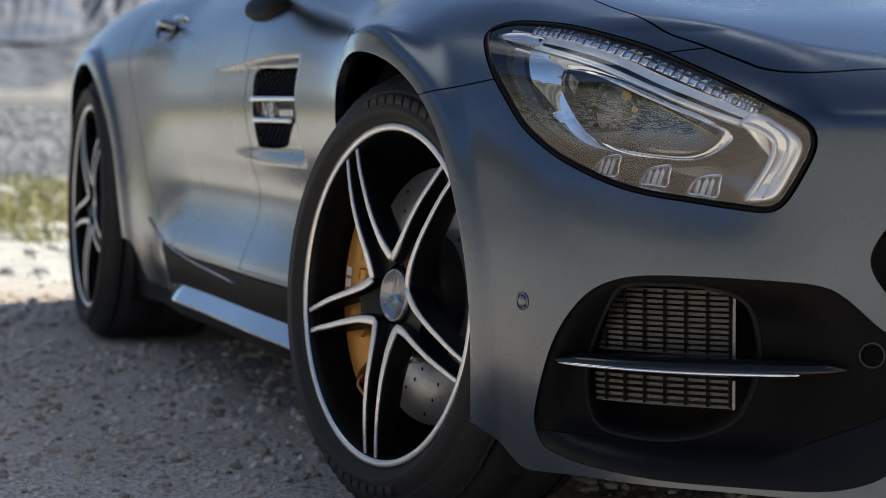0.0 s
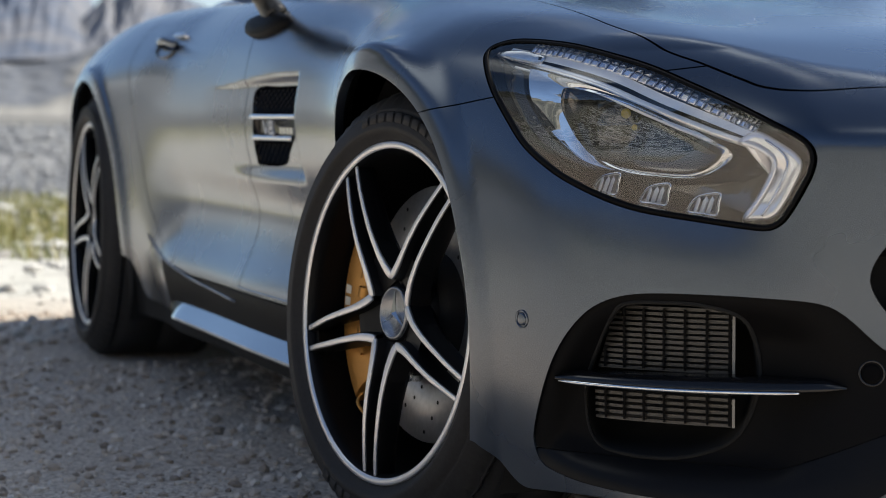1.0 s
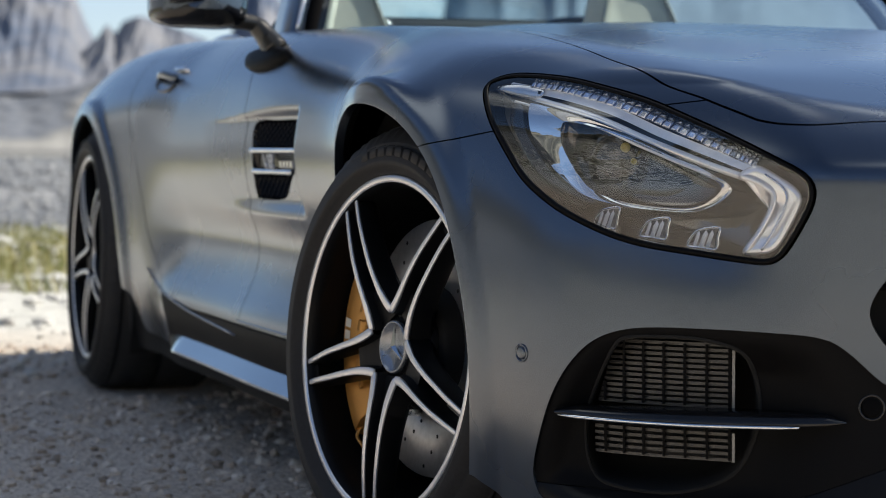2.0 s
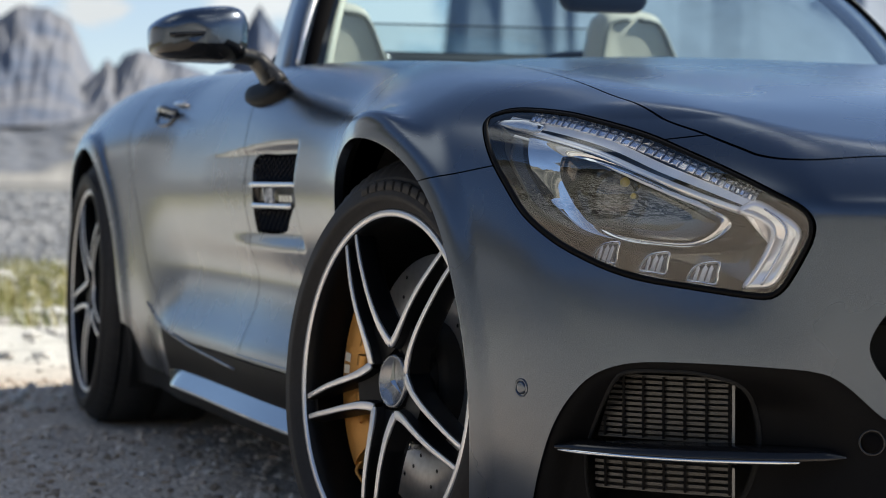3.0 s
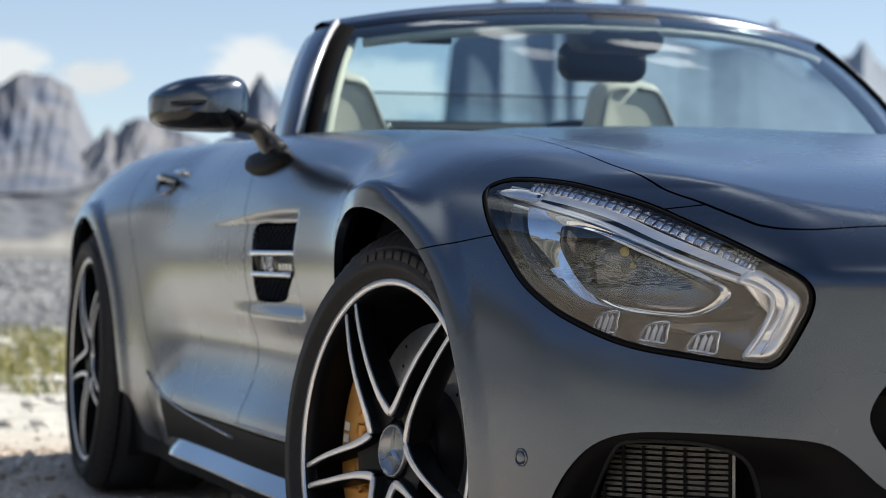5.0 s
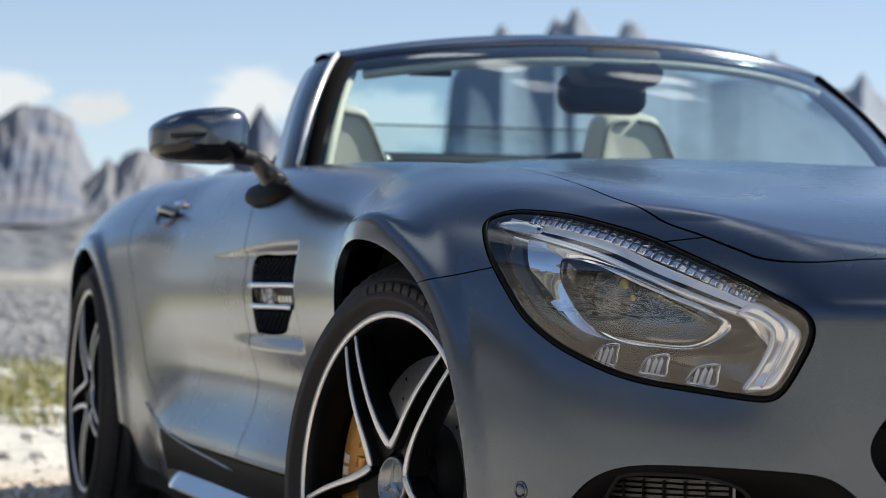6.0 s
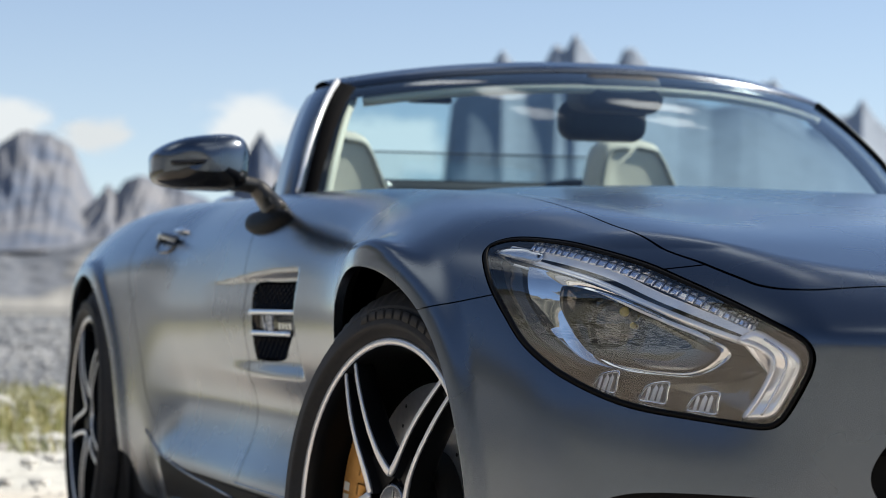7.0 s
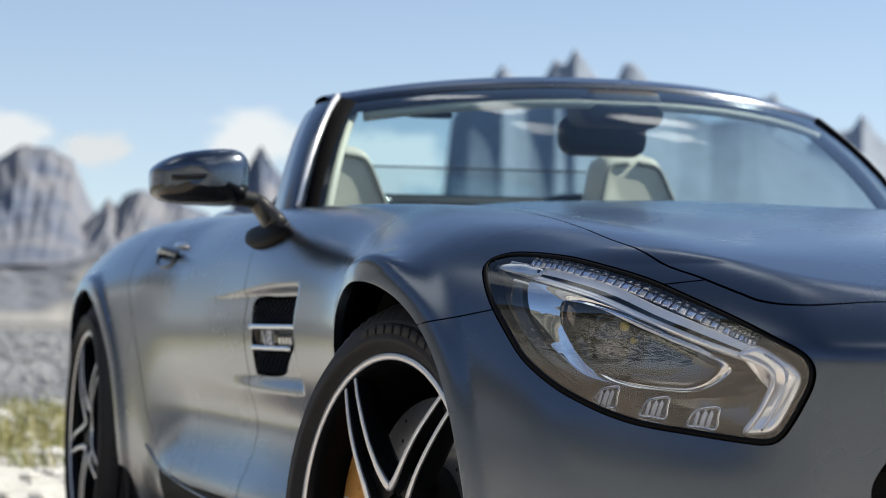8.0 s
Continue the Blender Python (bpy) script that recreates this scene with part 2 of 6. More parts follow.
def ring(points, per=8):
    """A smooth closed line through the points."""
    p = np.array(points, float)
    n = len(p)
    t = np.linspace(0, 1, per, endpoint=False)[:, None]
    out = []
    for i in range(n):
        a, b, c, d = p[i - 1], p[i], p[(i + 1) % n], p[(i + 2) % n]
        out.append(0.5 * (2 * b + (c - a) * t + (2 * a - 5 * b + 4 * c - d) * t ** 2 + (3 * b - a - 3 * c + d) * t ** 3))
    return np.concatenate(out)


def line(points, per=8):
    """A smooth open line through the points."""
    p = np.array(points, float)
    q = np.concatenate([[2 * p[0] - p[1]], p, [2 * p[-1] - p[-2]]])
    t = np.linspace(0, 1, per, endpoint=False)[:, None]
    out = []
    for i in range(len(p) - 1):
        a, b, c, d = q[i:i + 4]
        out.append(0.5 * (2 * b + (c - a) * t + (2 * a - 5 * b + 4 * c - d) * t ** 2 + (3 * b - a - 3 * c + d) * t ** 3))
    return np.concatenate(out + [p[-1:]])


def inside_of(outline):
    """A function of 2D points: the distance to the outline, plus inside, minus outside."""
    a = np.asarray(outline, float)
    b = np.roll(a, -1, 0)

    def at(p):
        best, cross = np.full(len(p), 1e9), np.zeros(len(p), bool)
        for (ax, ay), (bx, by) in zip(a, b):
            dx, dy = bx - ax, by - ay
            t = np.clip(((p[:, 0] - ax) * dx + (p[:, 1] - ay) * dy) / (dx * dx + dy * dy + 1e-12), 0, 1)
            best = np.minimum(best, (p[:, 0] - ax - t * dx) ** 2 + (p[:, 1] - ay - t * dy) ** 2)
            over = (ay > p[:, 1]) != (by > p[:, 1])
            if ay != by:
                cross ^= over & (p[:, 0] < dx * (p[:, 1] - ay) / dy + ax)
        return np.where(cross, 1, -1) * np.sqrt(best)
    return at


def sweep(path, section, across, closed=False, scale=None):
    """A section (2D: across, up) carried along a path; across gives the sideways way at each point. Capped at the ends."""
    path, across, sec = np.asarray(path, float), np.asarray(across, float), np.asarray(section, float)
    n, m = len(path), len(sec)
    tan = np.gradient(path, axis=0)
    tan /= np.linalg.norm(tan, axis=1, keepdims=True)
    across = across - (across * tan).sum(1, keepdims=True) * tan
    across /= np.linalg.norm(across, axis=1, keepdims=True)
    up = np.cross(tan, across)
    sc = np.ones(n) if scale is None else np.asarray(scale, float)
    v = path[:, None] + sc[:, None, None] * (sec[None, :, :1] * across[:, None] + sec[None, :, 1:] * up[:, None])
    f = []
    for i in range(n - 1):
        for j in range(m):
            k = (j + 1) % m
            f.append((i * m + j, i * m + k, (i + 1) * m + k, (i + 1) * m + j))
    f += [tuple(range(m))[::-1], tuple(range((n - 1) * m, n * m))]
    return v.reshape(-1, 3), f


def tube(path, radius, sides=10):
    path = np.asarray(path, float)
    a = np.linspace(0, 2 * np.pi, sides, endpoint=False)
    tan = np.gradient(path, axis=0)
    ref = np.array([0, 0, 1.0]) if abs(tan[0] / np.linalg.norm(tan[0]))[2] < 0.8 else np.array([1.0, 0, 0])
    r = np.broadcast_to(np.asarray(radius, float), (len(path),))
    return sweep(path, np.c_[np.cos(a), np.sin(a)], np.cross(tan, ref), scale=r)


def lathe(profile, steps=96, dent=None):
    """A profile of (radius, out) turned about the wheel's axle, which is -y outward."""
    p = np.array(profile, float)
    a = np.linspace(0, 2 * np.pi, steps, endpoint=False)
    r = np.repeat(p[None, :, 0], steps, 0)
    if dent is not None:
        r = dent(r, np.arange(steps))
    v = np.stack([r * np.cos(a)[:, None], np.repeat(-p[None, :, 1], steps, 0), r * np.sin(a)[:, None]], -1)
    m, f = len(p), []
    for i in range(steps):
        k = (i + 1) % steps
        f += [(i * m + j, i * m + j + 1, k * m + j + 1, k * m + j) for j in range(m - 1)]
    return v.reshape(-1, 3), f


def box(size, place=(0, 0, 0), bevel=0.0, segments=2, turn=None):
    bm = bmesh.new()
    bmesh.ops.create_cube(bm, size=1)
    bmesh.ops.scale(bm, vec=size, verts=bm.verts)
    if bevel:
        bmesh.ops.bevel(bm, geom=bm.edges[:], offset=bevel, segments=segments, profile=0.5, affect="EDGES")
    if turn is not None:
        bmesh.ops.transform(bm, matrix=turn, verts=bm.verts)
    bmesh.ops.translate(bm, vec=place, verts=bm.verts)
    return bm


def ball(size, place=(0, 0, 0), u=24, v=14, turn=None):
    bm = bmesh.new()
    bmesh.ops.create_uvsphere(bm, u_segments=u, v_segments=v, radius=1)
    bmesh.ops.scale(bm, vec=size, verts=bm.verts)
    if turn is not None:
        bmesh.ops.transform(bm, matrix=turn, verts=bm.verts)
    bmesh.ops.translate(bm, vec=place, verts=bm.verts)
    return bm


def empty(name, parent=None, m=None, label="", category=""):
    ob = new(name)
    ob.empty_display_size = 0.1
    ob.parent = parent
    if m is not None:
        ob.matrix_basis = m
    return tagged(ob, label, category)

# ---------------------------------------------------------------- the car: body panels
car = empty("sports_car", label="satin dark grey open two-seat sports car on gravel", category="car")
CAR2 = (car, car)


def shell():
    """The right half of the body as triangles."""
    v_ang = np.radians(np.concatenate([np.linspace(-36, -10, 50)[:-1], np.linspace(-10, 40, 150)[:-1], np.linspace(40, 90, 60)]))
    xs = np.concatenate([np.linspace(-3.1, -1.3, 130)[:-1], np.linspace(-1.3, -0.5, 90)[:-1], np.linspace(-0.5, 0.35, 125)])
    stations = [(-3.1, p) for p in np.linspace(-90, 0, 50)[:-1]] + [(x, 0) for x in xs] + [(0.35, p) for p in np.linspace(0, 90, 150)[1:]]
    st = np.zeros((len(stations), len(v_ang), 3))
    st[..., 0], st[..., 2] = np.array([s[0] for s in stations])[:, None], 0.45
    ph = np.radians(np.array([s[1] for s in stations]))[:, None]
    way = np.stack([np.sin(ph) * np.cos(v_ang), -np.cos(ph) * np.cos(v_ang), np.sin(v_ang) + 0 * ph], -1)
    p = onto(st, way)
    n, m = p.shape[:2]
    i = np.arange(n * m).reshape(n, m)
    a, b, c, d = i[:-1, :-1].ravel(), i[1:, :-1].ravel(), i[1:, 1:].ravel(), i[:-1, 1:].ravel()
    return p.reshape(-1, 3), np.concatenate([np.stack([a, b, c], 1), np.stack([a, c, d], 1)])


GAP = 0.0022
HL_AXIS, HL_OUT = np.array([0.88, 0.47, 0]), np.array([0.47, -0.88, 0])
INWARD = np.array([-0.905, 0.425, -0.02])             # the way into the lamp and the air intake


def on_face(s, z):
    """The point of the front corner's skin at (s, z), s running along the lamp towards the nose."""
    s, z = np.asarray(s, float), np.asarray(z, float)
    start = s[..., None] * HL_AXIS + z[..., None] * np.array([0, 0, 1.0])
    return onto(start, np.broadcast_to(HL_OUT, start.shape), 1.6)


def sz(v):
    return np.stack([v[:, 0] * 0.88 + v[:, 1] * 0.47, v[:, 2]], 1)


def xw(v):
    return np.stack([v[:, 0], -v[:, 1]], 1)


def xz(v):
    return v[:, [0, 2]]


LAMP = ring([(-0.1686, 0.7212), (-0.1600, 0.7324), (-0.1211, 0.7375), (-0.0314, 0.7302), (0.0448, 0.7167), (0.1228, 0.6984), (0.1984, 0.6734), (0.2807, 0.6450), (0.3367, 0.6240), (0.3763, 0.6071), (0.3916, 0.5913), (0.3916, 0.5713), (0.3811, 0.5472), (0.3658, 0.5190), (0.3556, 0.5060), (0.3416, 0.4998), (0.3123, 0.5018), (0.2523, 0.5097), (0.1872, 0.5187), (0.1384, 0.5306), (0.0853, 0.5487), (0.0413, 0.5666), (-0.0176, 0.5967), (-0.0662, 0.6310), (-0.1150, 0.6674), (-0.1489, 0.6980)], 4)
INTAKE = ring([(0.0152, 0.2095), (0.0190, 0.2333), (0.0462, 0.2977), (0.0672, 0.3361), (0.0914, 0.3671), (0.1220, 0.3940), (0.1586, 0.4100), (0.2043, 0.4170), (0.2750, 0.4180), (0.3387, 0.4160), (0.3984, 0.4110), (0.4273, 0.3960), (0.4650, 0.3580), (0.5076, 0.3300), (0.5096, 0.2350), (0.4827, 0.1900), (0.4409, 0.1700), (0.3782, 0.1635), (0.2402, 0.1620), (0.1211, 0.1684), (0.0584, 0.1767), (0.0270, 0.1869)], 4)
BONNET = np.concatenate([line([(0.850, -0.05), (0.850, 0.05), (0.838, 0.28), (0.810, 0.45), (0.774, 0.551), (0.749, 0.614), (0.724, 0.646), (0.692, 0.668), (0.665, 0.679), (0.601, 0.703),
                               (0.507, 0.736), (0.338, 0.748), (0.0, 0.730), (-0.5, 0.70), (-1.02, 0.66)], 6), [(-1.02, -0.05)]])
COCKPIT = np.concatenate([line([(-1.00, 0.0), (-1.03, 0.25), (-1.12, 0.48), (-1.27, 0.64), (-1.5, 0.70), (-2.0, 0.705), (-2.25, 0.68), (-2.38, 0.58), (-2.42, 0.3), (-2.42, 0.0)], 6), [(-2.42, -0.1), (-1.0, -0.1)]])
VENT = ring([(-1.070, 0.689), (-0.90, 0.691), (-0.750, 0.689), (-0.738, 0.675), (-0.768, 0.620), (-0.852, 0.566), (-0.91, 0.541), (-1.075, 0.538), (-1.095, 0.550), (-1.080, 0.63)], 4)
GRILLE = ring([(0.30, 0.545), (0.48, 0.535), (0.555, 0.505), (0.592, 0.455), (0.585, 0.415), (0.545, 0.375), (0.46, 0.345), (0.25, 0.335), (0.0, 0.333), (-0.25, 0.335), (-0.3, 0.545), (0.0, 0.548)], 5)
lamp_in, intake_in, bonnet_in, cockpit_in, vent_in, grille_in = (inside_of(o) for o in (LAMP, INTAKE, BONNET, COCKPIT, VENT, GRILLE))
front_line = spline([0.25, 0.38, 0.50, 0.66, 0.74, 0.82, 0.9], [-1.075, -1.12, -1.15, -1.135, -1.14, -1.19, -1.28])
rear_line = spline([0.25, 0.31, 0.40, 0.49, 0.61, 0.74, 0.80, 0.9], [-1.78, -1.85, -2.00, -2.05, -2.105, -2.19, -2.235, -2.29])


def only(test, g):
    """g where the test holds, far outside elsewhere."""
    def at(v):
        return np.where(test(v), g(v), -1.0)
    return at


lamp_g = only(lambda v: (v[:, 0] > 0.0) & (v[:, 2] > 0.42), lambda v: lamp_in(sz(v)))
intake_g = only(lambda v: (v[:, 0] > 0.2) & (v[:, 2] < 0.47), lambda v: intake_in(sz(v)))
grille_g = only(lambda v: v[:, 0] > 0.6, lambda v: grille_in(np.stack([-v[:, 1], v[:, 2]], 1)))
bonnet_g = only(lambda v: (v[:, 2] > 0.58), lambda v: bonnet_in(xw(v)))
cockpit_g = only(lambda v: (v[:, 2] > 0.7), lambda v: cockpit_in(xw(v)))
vent_g = only(lambda v: (v[:, 1] < -0.7), lambda v: vent_in(xz(v)))
arch_f = lambda v: np.hypot(v[:, 0] * 0.965, v[:, 2] - FRONT[1]) - 0.370
arch_r = lambda v: np.hypot(v[:, 0] - REAR[0], v[:, 2] - REAR[1]) - 0.383
seam_z = lambda v: 0.631 + (v[:, 0] - 0.16) * 0.15 - v[:, 2]       # above nought: bumper side
floor_z = lambda v: v[:, 2] - 0.135 - 0.02 * smooth(0.3, 0.6, v[:, 0]) - 0.06 * np.where(v[:, 0] > 0, 1 - smooth(0.36, 0.48, v[:, 0]), 0) ** 2
sill_z = lambda v: v[:, 2] - 0.287 - 0.02 * smooth(-1.5, -1.9, v[:, 0])

SKIN = shell()


def panel(name, cuts, label="", depth=0.014, mat=PAINT, parents=CAR2):
    v, f = SKIN
    for g in cuts:
        v, f = clip(v, f, g)
    n = outward(v)
    v, f, n = with_lip(v, f, n, depth)
    return pair(name, v, f, mat, parents, label, n)


def less(g, gap=GAP):
    return lambda v: -g(v) - gap


def more(g, gap=GAP):
    return lambda v: g(v) - gap


def one_panel(name, cuts, label):
    """A panel that crosses the middle: both halves in one mesh."""
    v, f = SKIN
    for g in cuts:
        v, f = clip(v, f, g)
    n = outward(v)
    v, f, n = with_lip(v, f, n, 0.014)
    m = len(v)
    return link(name, np.concatenate([v, v * FLIP]), np.concatenate([f, f[:, ::-1] + m]), PAINT, car, label, np.concatenate([n, n * FLIP]))


ahead = lambda v: v[:, 0] - 0.02
one_panel("front_bumper", [ahead, floor_z, arch_f, more(seam_z, 0.001), less(bonnet_g, 0.0014), less(lamp_g, 0.0035), less(intake_g, 0.0), less(grille_g, 0.0)], "")
one_panel("bonnet", [more(bonnet_g, 0.0014), less(cockpit_g, 0.0)], "")
after_door = lambda v: v[:, 0] - front_line(v[:, 2])
panel("front_fender", [more(after_door), arch_f, lambda v: -seam_z(v) - 0.001 + np.where(v[:, 0] < 0.02, 2, 0), less(bonnet_g, 0.0014), less(lamp_g, 0.0035), more(sill_z), less(vent_g, 0.0), less(cockpit_g, 0.0)])
behind = lambda v: v[:, 0] - rear_line(v[:, 2])
doors = panel("door", [less(after_door), more(behind), more(sill_z), less(cockpit_g, 0.0)])
rear_foot = lambda v: np.where(v[:, 0] > -2.5, v[:, 2] - 0.190 - 0.10 * smooth(-2.08, -2.23, v[:, 0]) ** 2, floor_z(v))
one_panel("rear_body", [less(behind), rear_foot, arch_r, less(cockpit_g, 0.0)], "")
panel("sill_panel", [less(sill_z, 0.001), lambda v: v[:, 2] - 0.19, arch_f, lambda v: -v[:, 0] + 0.02, lambda v: v[:, 0] - rear_line(v[:, 2]) - GAP], mat=BLACK)

# an inner shell behind the joints, dark
v, f = SKIN
for g in (arch_f, arch_r, floor_z, less(cockpit_g, 0.0), less(lamp_g, 0.0), less(intake_g, 0.0), less(grille_g, 0.0), less(vent_g, 0.0)):
    v, f = clip(v, f, g)
v = v - 0.013 * outward(v)
link("inner_body", np.concatenate([v, v * FLIP]), np.concatenate([f, f[:, ::-1] + len(v)]), VOID, car)

# side skirt: a blade that stands out under each sill
xs = np.linspace(-1.79, -0.36, 40)
base = side(xs, np.full(40, 0.205))
tip = 0.030 * smooth(-1.80, -1.62, xs)
v, f = [], []
for x, w, t in zip(xs, base, tip):
    v += [(x, -(w - 0.05), 0.224), (x, -(w + 0.001), 0.221), (x, -(w + t), 0.189), (x, -(w + t + 0.001), 0.185), (x, -(w + t - 0.006), 0.180), (x, -(w - 0.05), 0.170)]
for i in range(39):
    f += [(i * 6 + j, i * 6 + (j + 1) % 6, i * 6 + 6 + (j + 1) % 6, i * 6 + 6 + j) for j in range(6)]
f += [tuple(range(6))[::-1], tuple(range(39 * 6, 40 * 6))]
for ob in pair("side_skirt", v, f, SKIRT_BRIGHT, CAR2, "glossy grey blade skirt under the door"):
    ob.data.set_sharp_from_angle(angle=radians(25))
# a bright crease along the lower door, curling up towards the rear wing
for knots in ([(-2.033, 0.350), (-1.957, 0.327), (-1.828, 0.308), (-1.632, 0.289), (-1.467, 0.278), (-1.119, 0.264)], [(-1.112, 0.294), (-0.874, 0.295), (-0.58, 0.295)]):
    curl = line(knots, 8)
    path = np.stack([curl[:, 0], -side(curl[:, 0], curl[:, 1]) - 0.0005, curl[:, 1]], 1)
    vv, ff = sweep(path, [(-0.0022, -0.003), (0.0022, -0.003), (0.0022, 0.0025), (-0.0022, 0.0025)], np.tile((0, 0, 1.0), (len(path), 1)))
    pair("sill_moulding", vv, ff, PAINT, CAR2)

# wheel wells, floor pan and splitter
for (cx, cz), r, w0, w1 in ((FRONT, 0.405, 0.50, 0.885), (REAR, 0.42, 0.50, 0.93)):
    a = np.radians(np.linspace(-32, 212, 40))
    v = [(cx + r * np.cos(t), -w, cz + r * np.sin(t)) for t in a for w in (w0, w1)]
    f = [(i * 2, i * 2 + 1, i * 2 + 3, i * 2 + 2) for i in range(39)]
    v += [(cx, -w0, cz)]
    f += [(i * 2, i * 2 + 2, 80) for i in range(39)]
    pair("wheel_well", v, f, VOID, CAR2)
v, f = [], []
for k, (x, w) in enumerate([(0.80, 0.45), (0.62, 0.70), (0.45, 0.80), (0.40, 0.55), (-0.42, 0.55), (-0.45, 0.86), (-2.15, 0.86), (-2.2, 0.5), (-3.1, 0.5), (-3.4, 0.7)]):
    v += [(x, -w, 0.15), (x, w, 0.15), (x, -w, 0.20), (x, w, 0.20)]
for i in range(9):
    a, b = i * 4, i * 4 + 4
    f += [(a, b, b + 1, a + 1), (a + 2, a + 3, b + 3, b + 2), (a, a + 2, b + 2, b), (a + 1, b + 1, b + 3, a + 3)]
f += [(0, 1, 3, 2), (36, 38, 39, 37)]
link("floor_pan", v, f, VOID, car, flat=True)

# ---------------------------------------------------------------- headlights
def inset(outline, d):
    """The outline moved inward by d."""
    p = np.asarray(outline)
    t = np.roll(p, -1, 0) - np.roll(p, 1, 0)
    n = np.stack([t[:, 1], -t[:, 0]], 1) / np.maximum(np.linalg.norm(t, axis=1, keepdims=True), 1e-9)
    turn = np.sign(np.sum(p[:, 0] * np.roll(p[:, 1], -1) - np.roll(p[:, 0], -1) * p[:, 1]))
    return p - n * np.asarray(d).reshape(-1, 1) * turn


def at_depth(p, d):
    """Points (s, z) of the skin pushed d into the lamp."""
    p = np.asarray(p)
    return on_face(p[:, 0], p[:, 1]) + np.asarray(d).reshape(-1, 1) * INWARD


brow = spline([-0.158, -0.119, -0.029, 0.047, 0.125, 0.20, 0.274, 0.3215, 0.357, 0.379], [0.725, 0.730, 0.724, 0.711, 0.692, 0.667, 0.639, 0.618, 0.600, 0.585])


BROW_S = np.linspace(-0.158, 0.379, 16)
brow_depth = spline(BROW_S, on_face(BROW_S, brow(BROW_S)) @ INWARD)


def inside(p, d, tilt=1.0):
    """The same for the works of the lamp, which stand upright behind the sloping lens."""
    p = np.asarray(p, float)
    base_ = on_face(p[:, 0], p[:, 1])
    back_ = np.maximum(brow_depth(np.clip(p[:, 0], -0.158, 0.379)) - base_ @ INWARD, 0)
    return base_ + (np.asarray(d) + tilt * back_).reshape(-1, 1) * INWARD


def band(lines):
    """Faces between closed lines of equal length."""
    m = len(lines[0])
    v = np.concatenate(lines)
    f = [(i * m + j, i * m + (j + 1) % m, (i + 1) * m + (j + 1) % m, (i + 1) * m + j) for i in range(len(lines) - 1) for j in range(m)]
    return v, f


def capped(lines):
    v, f = band(lines)
    m = len(lines[0])
    c = lines[-1].mean(0)
    k = (len(lines) - 1) * m
    return np.concatenate([v, [c]]), f + [(k + j, k + (j + 1) % m, len(v)) for j in range(m)]


lamps = [empty("headlight", car, label="clear headlight with chrome bezel and crystal light strip") for _ in range(2)]
# the gasket is narrow along the top, wider below
g_out = LAMP - inset(LAMP, 1.0)
g_wide = 0.0040 - 0.0012 * smooth(0.2, 0.8, g_out[:, 1])
inner = inset(LAMP, g_wide)
v, f = band([at_depth(inset(LAMP, -0.0020), 0.006), at_depth(inset(LAMP, -0.0016), -0.0010), at_depth(inset(LAMP, g_wide - 0.0013), -0.0012), at_depth(inner, 0.004), at_depth(inner, 0.03)])
pair("gasket", v, f, BLACK, lamps, "black rubber gasket")
v, f = SKIN
v, f = clip(v, f, lambda q: lamp_g(q) - 0.0025)
n = outward(v)
# the outer face of the lens is ground more upright than the wing round it
upright = n - np.array([0, 0, 1.0]) * (0.48 * smooth(0.705, 0.645, v[:, 2:3]))
upright /= np.linalg.norm(upright, axis=1, keepdims=True)
for ob in pair("lens", v - 0.001 * n, f, LENS, lamps, "clear plastic lens", upright):
    ob.visible_shadow = False
wide = inset(LAMP, 0.0030)
shrink = lambda o_, k: o_.mean(0) + k * (o_ - o_.mean(0))
v, f = capped([at_depth(wide, 0.004), inside(inset(LAMP, 0.005), 0.03)] + [inside(shrink(LAMP, k), 0.050 + 0.01 * (k < 0.8)) for k in (0.88, 0.7, 0.5, 0.3, 0.12)])
pair("bowl", v, f, BOWL, lamps, "dark inner bowl")

# chrome bezel round the projector
BEZEL_OUT = ring([(-0.0700, 0.6942), (-0.0579, 0.6982), (0.0602, 0.6735), (0.1591, 0.6439), (0.2436, 0.6114), (0.2873, 0.5897), (0.2787, 0.5729), (0.2559, 0.5609), (0.2247, 0.5578), (0.1483, 0.5648), (0.0927, 0.5757), (0.0593, 0.5907), (-0.0005, 0.6252), (-0.0447, 0.6598)], 6)
BEZEL_IN = ring([(0.0148, 0.6668), (0.0223, 0.6718), (0.0777, 0.6625), (0.1600, 0.6378), (0.2351, 0.6084), (0.2724, 0.5916), (0.2676, 0.5768), (0.2492, 0.5659), (0.2221, 0.5628), (0.1517, 0.5698), (0.1040, 0.5818), (0.0756, 0.5976), (0.0484, 0.6220), (0.0248, 0.6455)], 6)
full = 0.5 * BEZEL_IN + 0.5 * BEZEL_OUT
face = lambda q, d: inside(q, d - 0.25 * (q[:, 1] - 0.62) + 7.0 * np.maximum(q[:, 1] - 0.655, 0) ** 2)      # its upper end leans back
v, f = band([inside(inset(BEZEL_OUT, -0.001), 0.030), inside(BEZEL_OUT, 0.0185), face(0.04 * BEZEL_IN + 0.96 * BEZEL_OUT, 0.0165), face(full, 0.0185), face(0.93 * BEZEL_IN + 0.07 * BEZEL_OUT, 0.0225),
             face(0.97 * BEZEL_IN + 0.03 * BEZEL_OUT, 0.0185), inside(BEZEL_IN, 0.0200), inside(BEZEL_IN, 0.048)])
for ob in pair("bezel", v, f, CHROME, lamps, "polished chrome bezel"):
    ob.data.set_sharp_from_angle(angle=radians(32))
v, f = capped([inside(inset(BEZEL_IN, -0.001), 0.045)] + [inside(shrink(BEZEL_IN, k), 0.058) for k in (0.95, 0.7, 0.45, 0.2)])
pair("projector_well", v, f, BOWL, lamps)
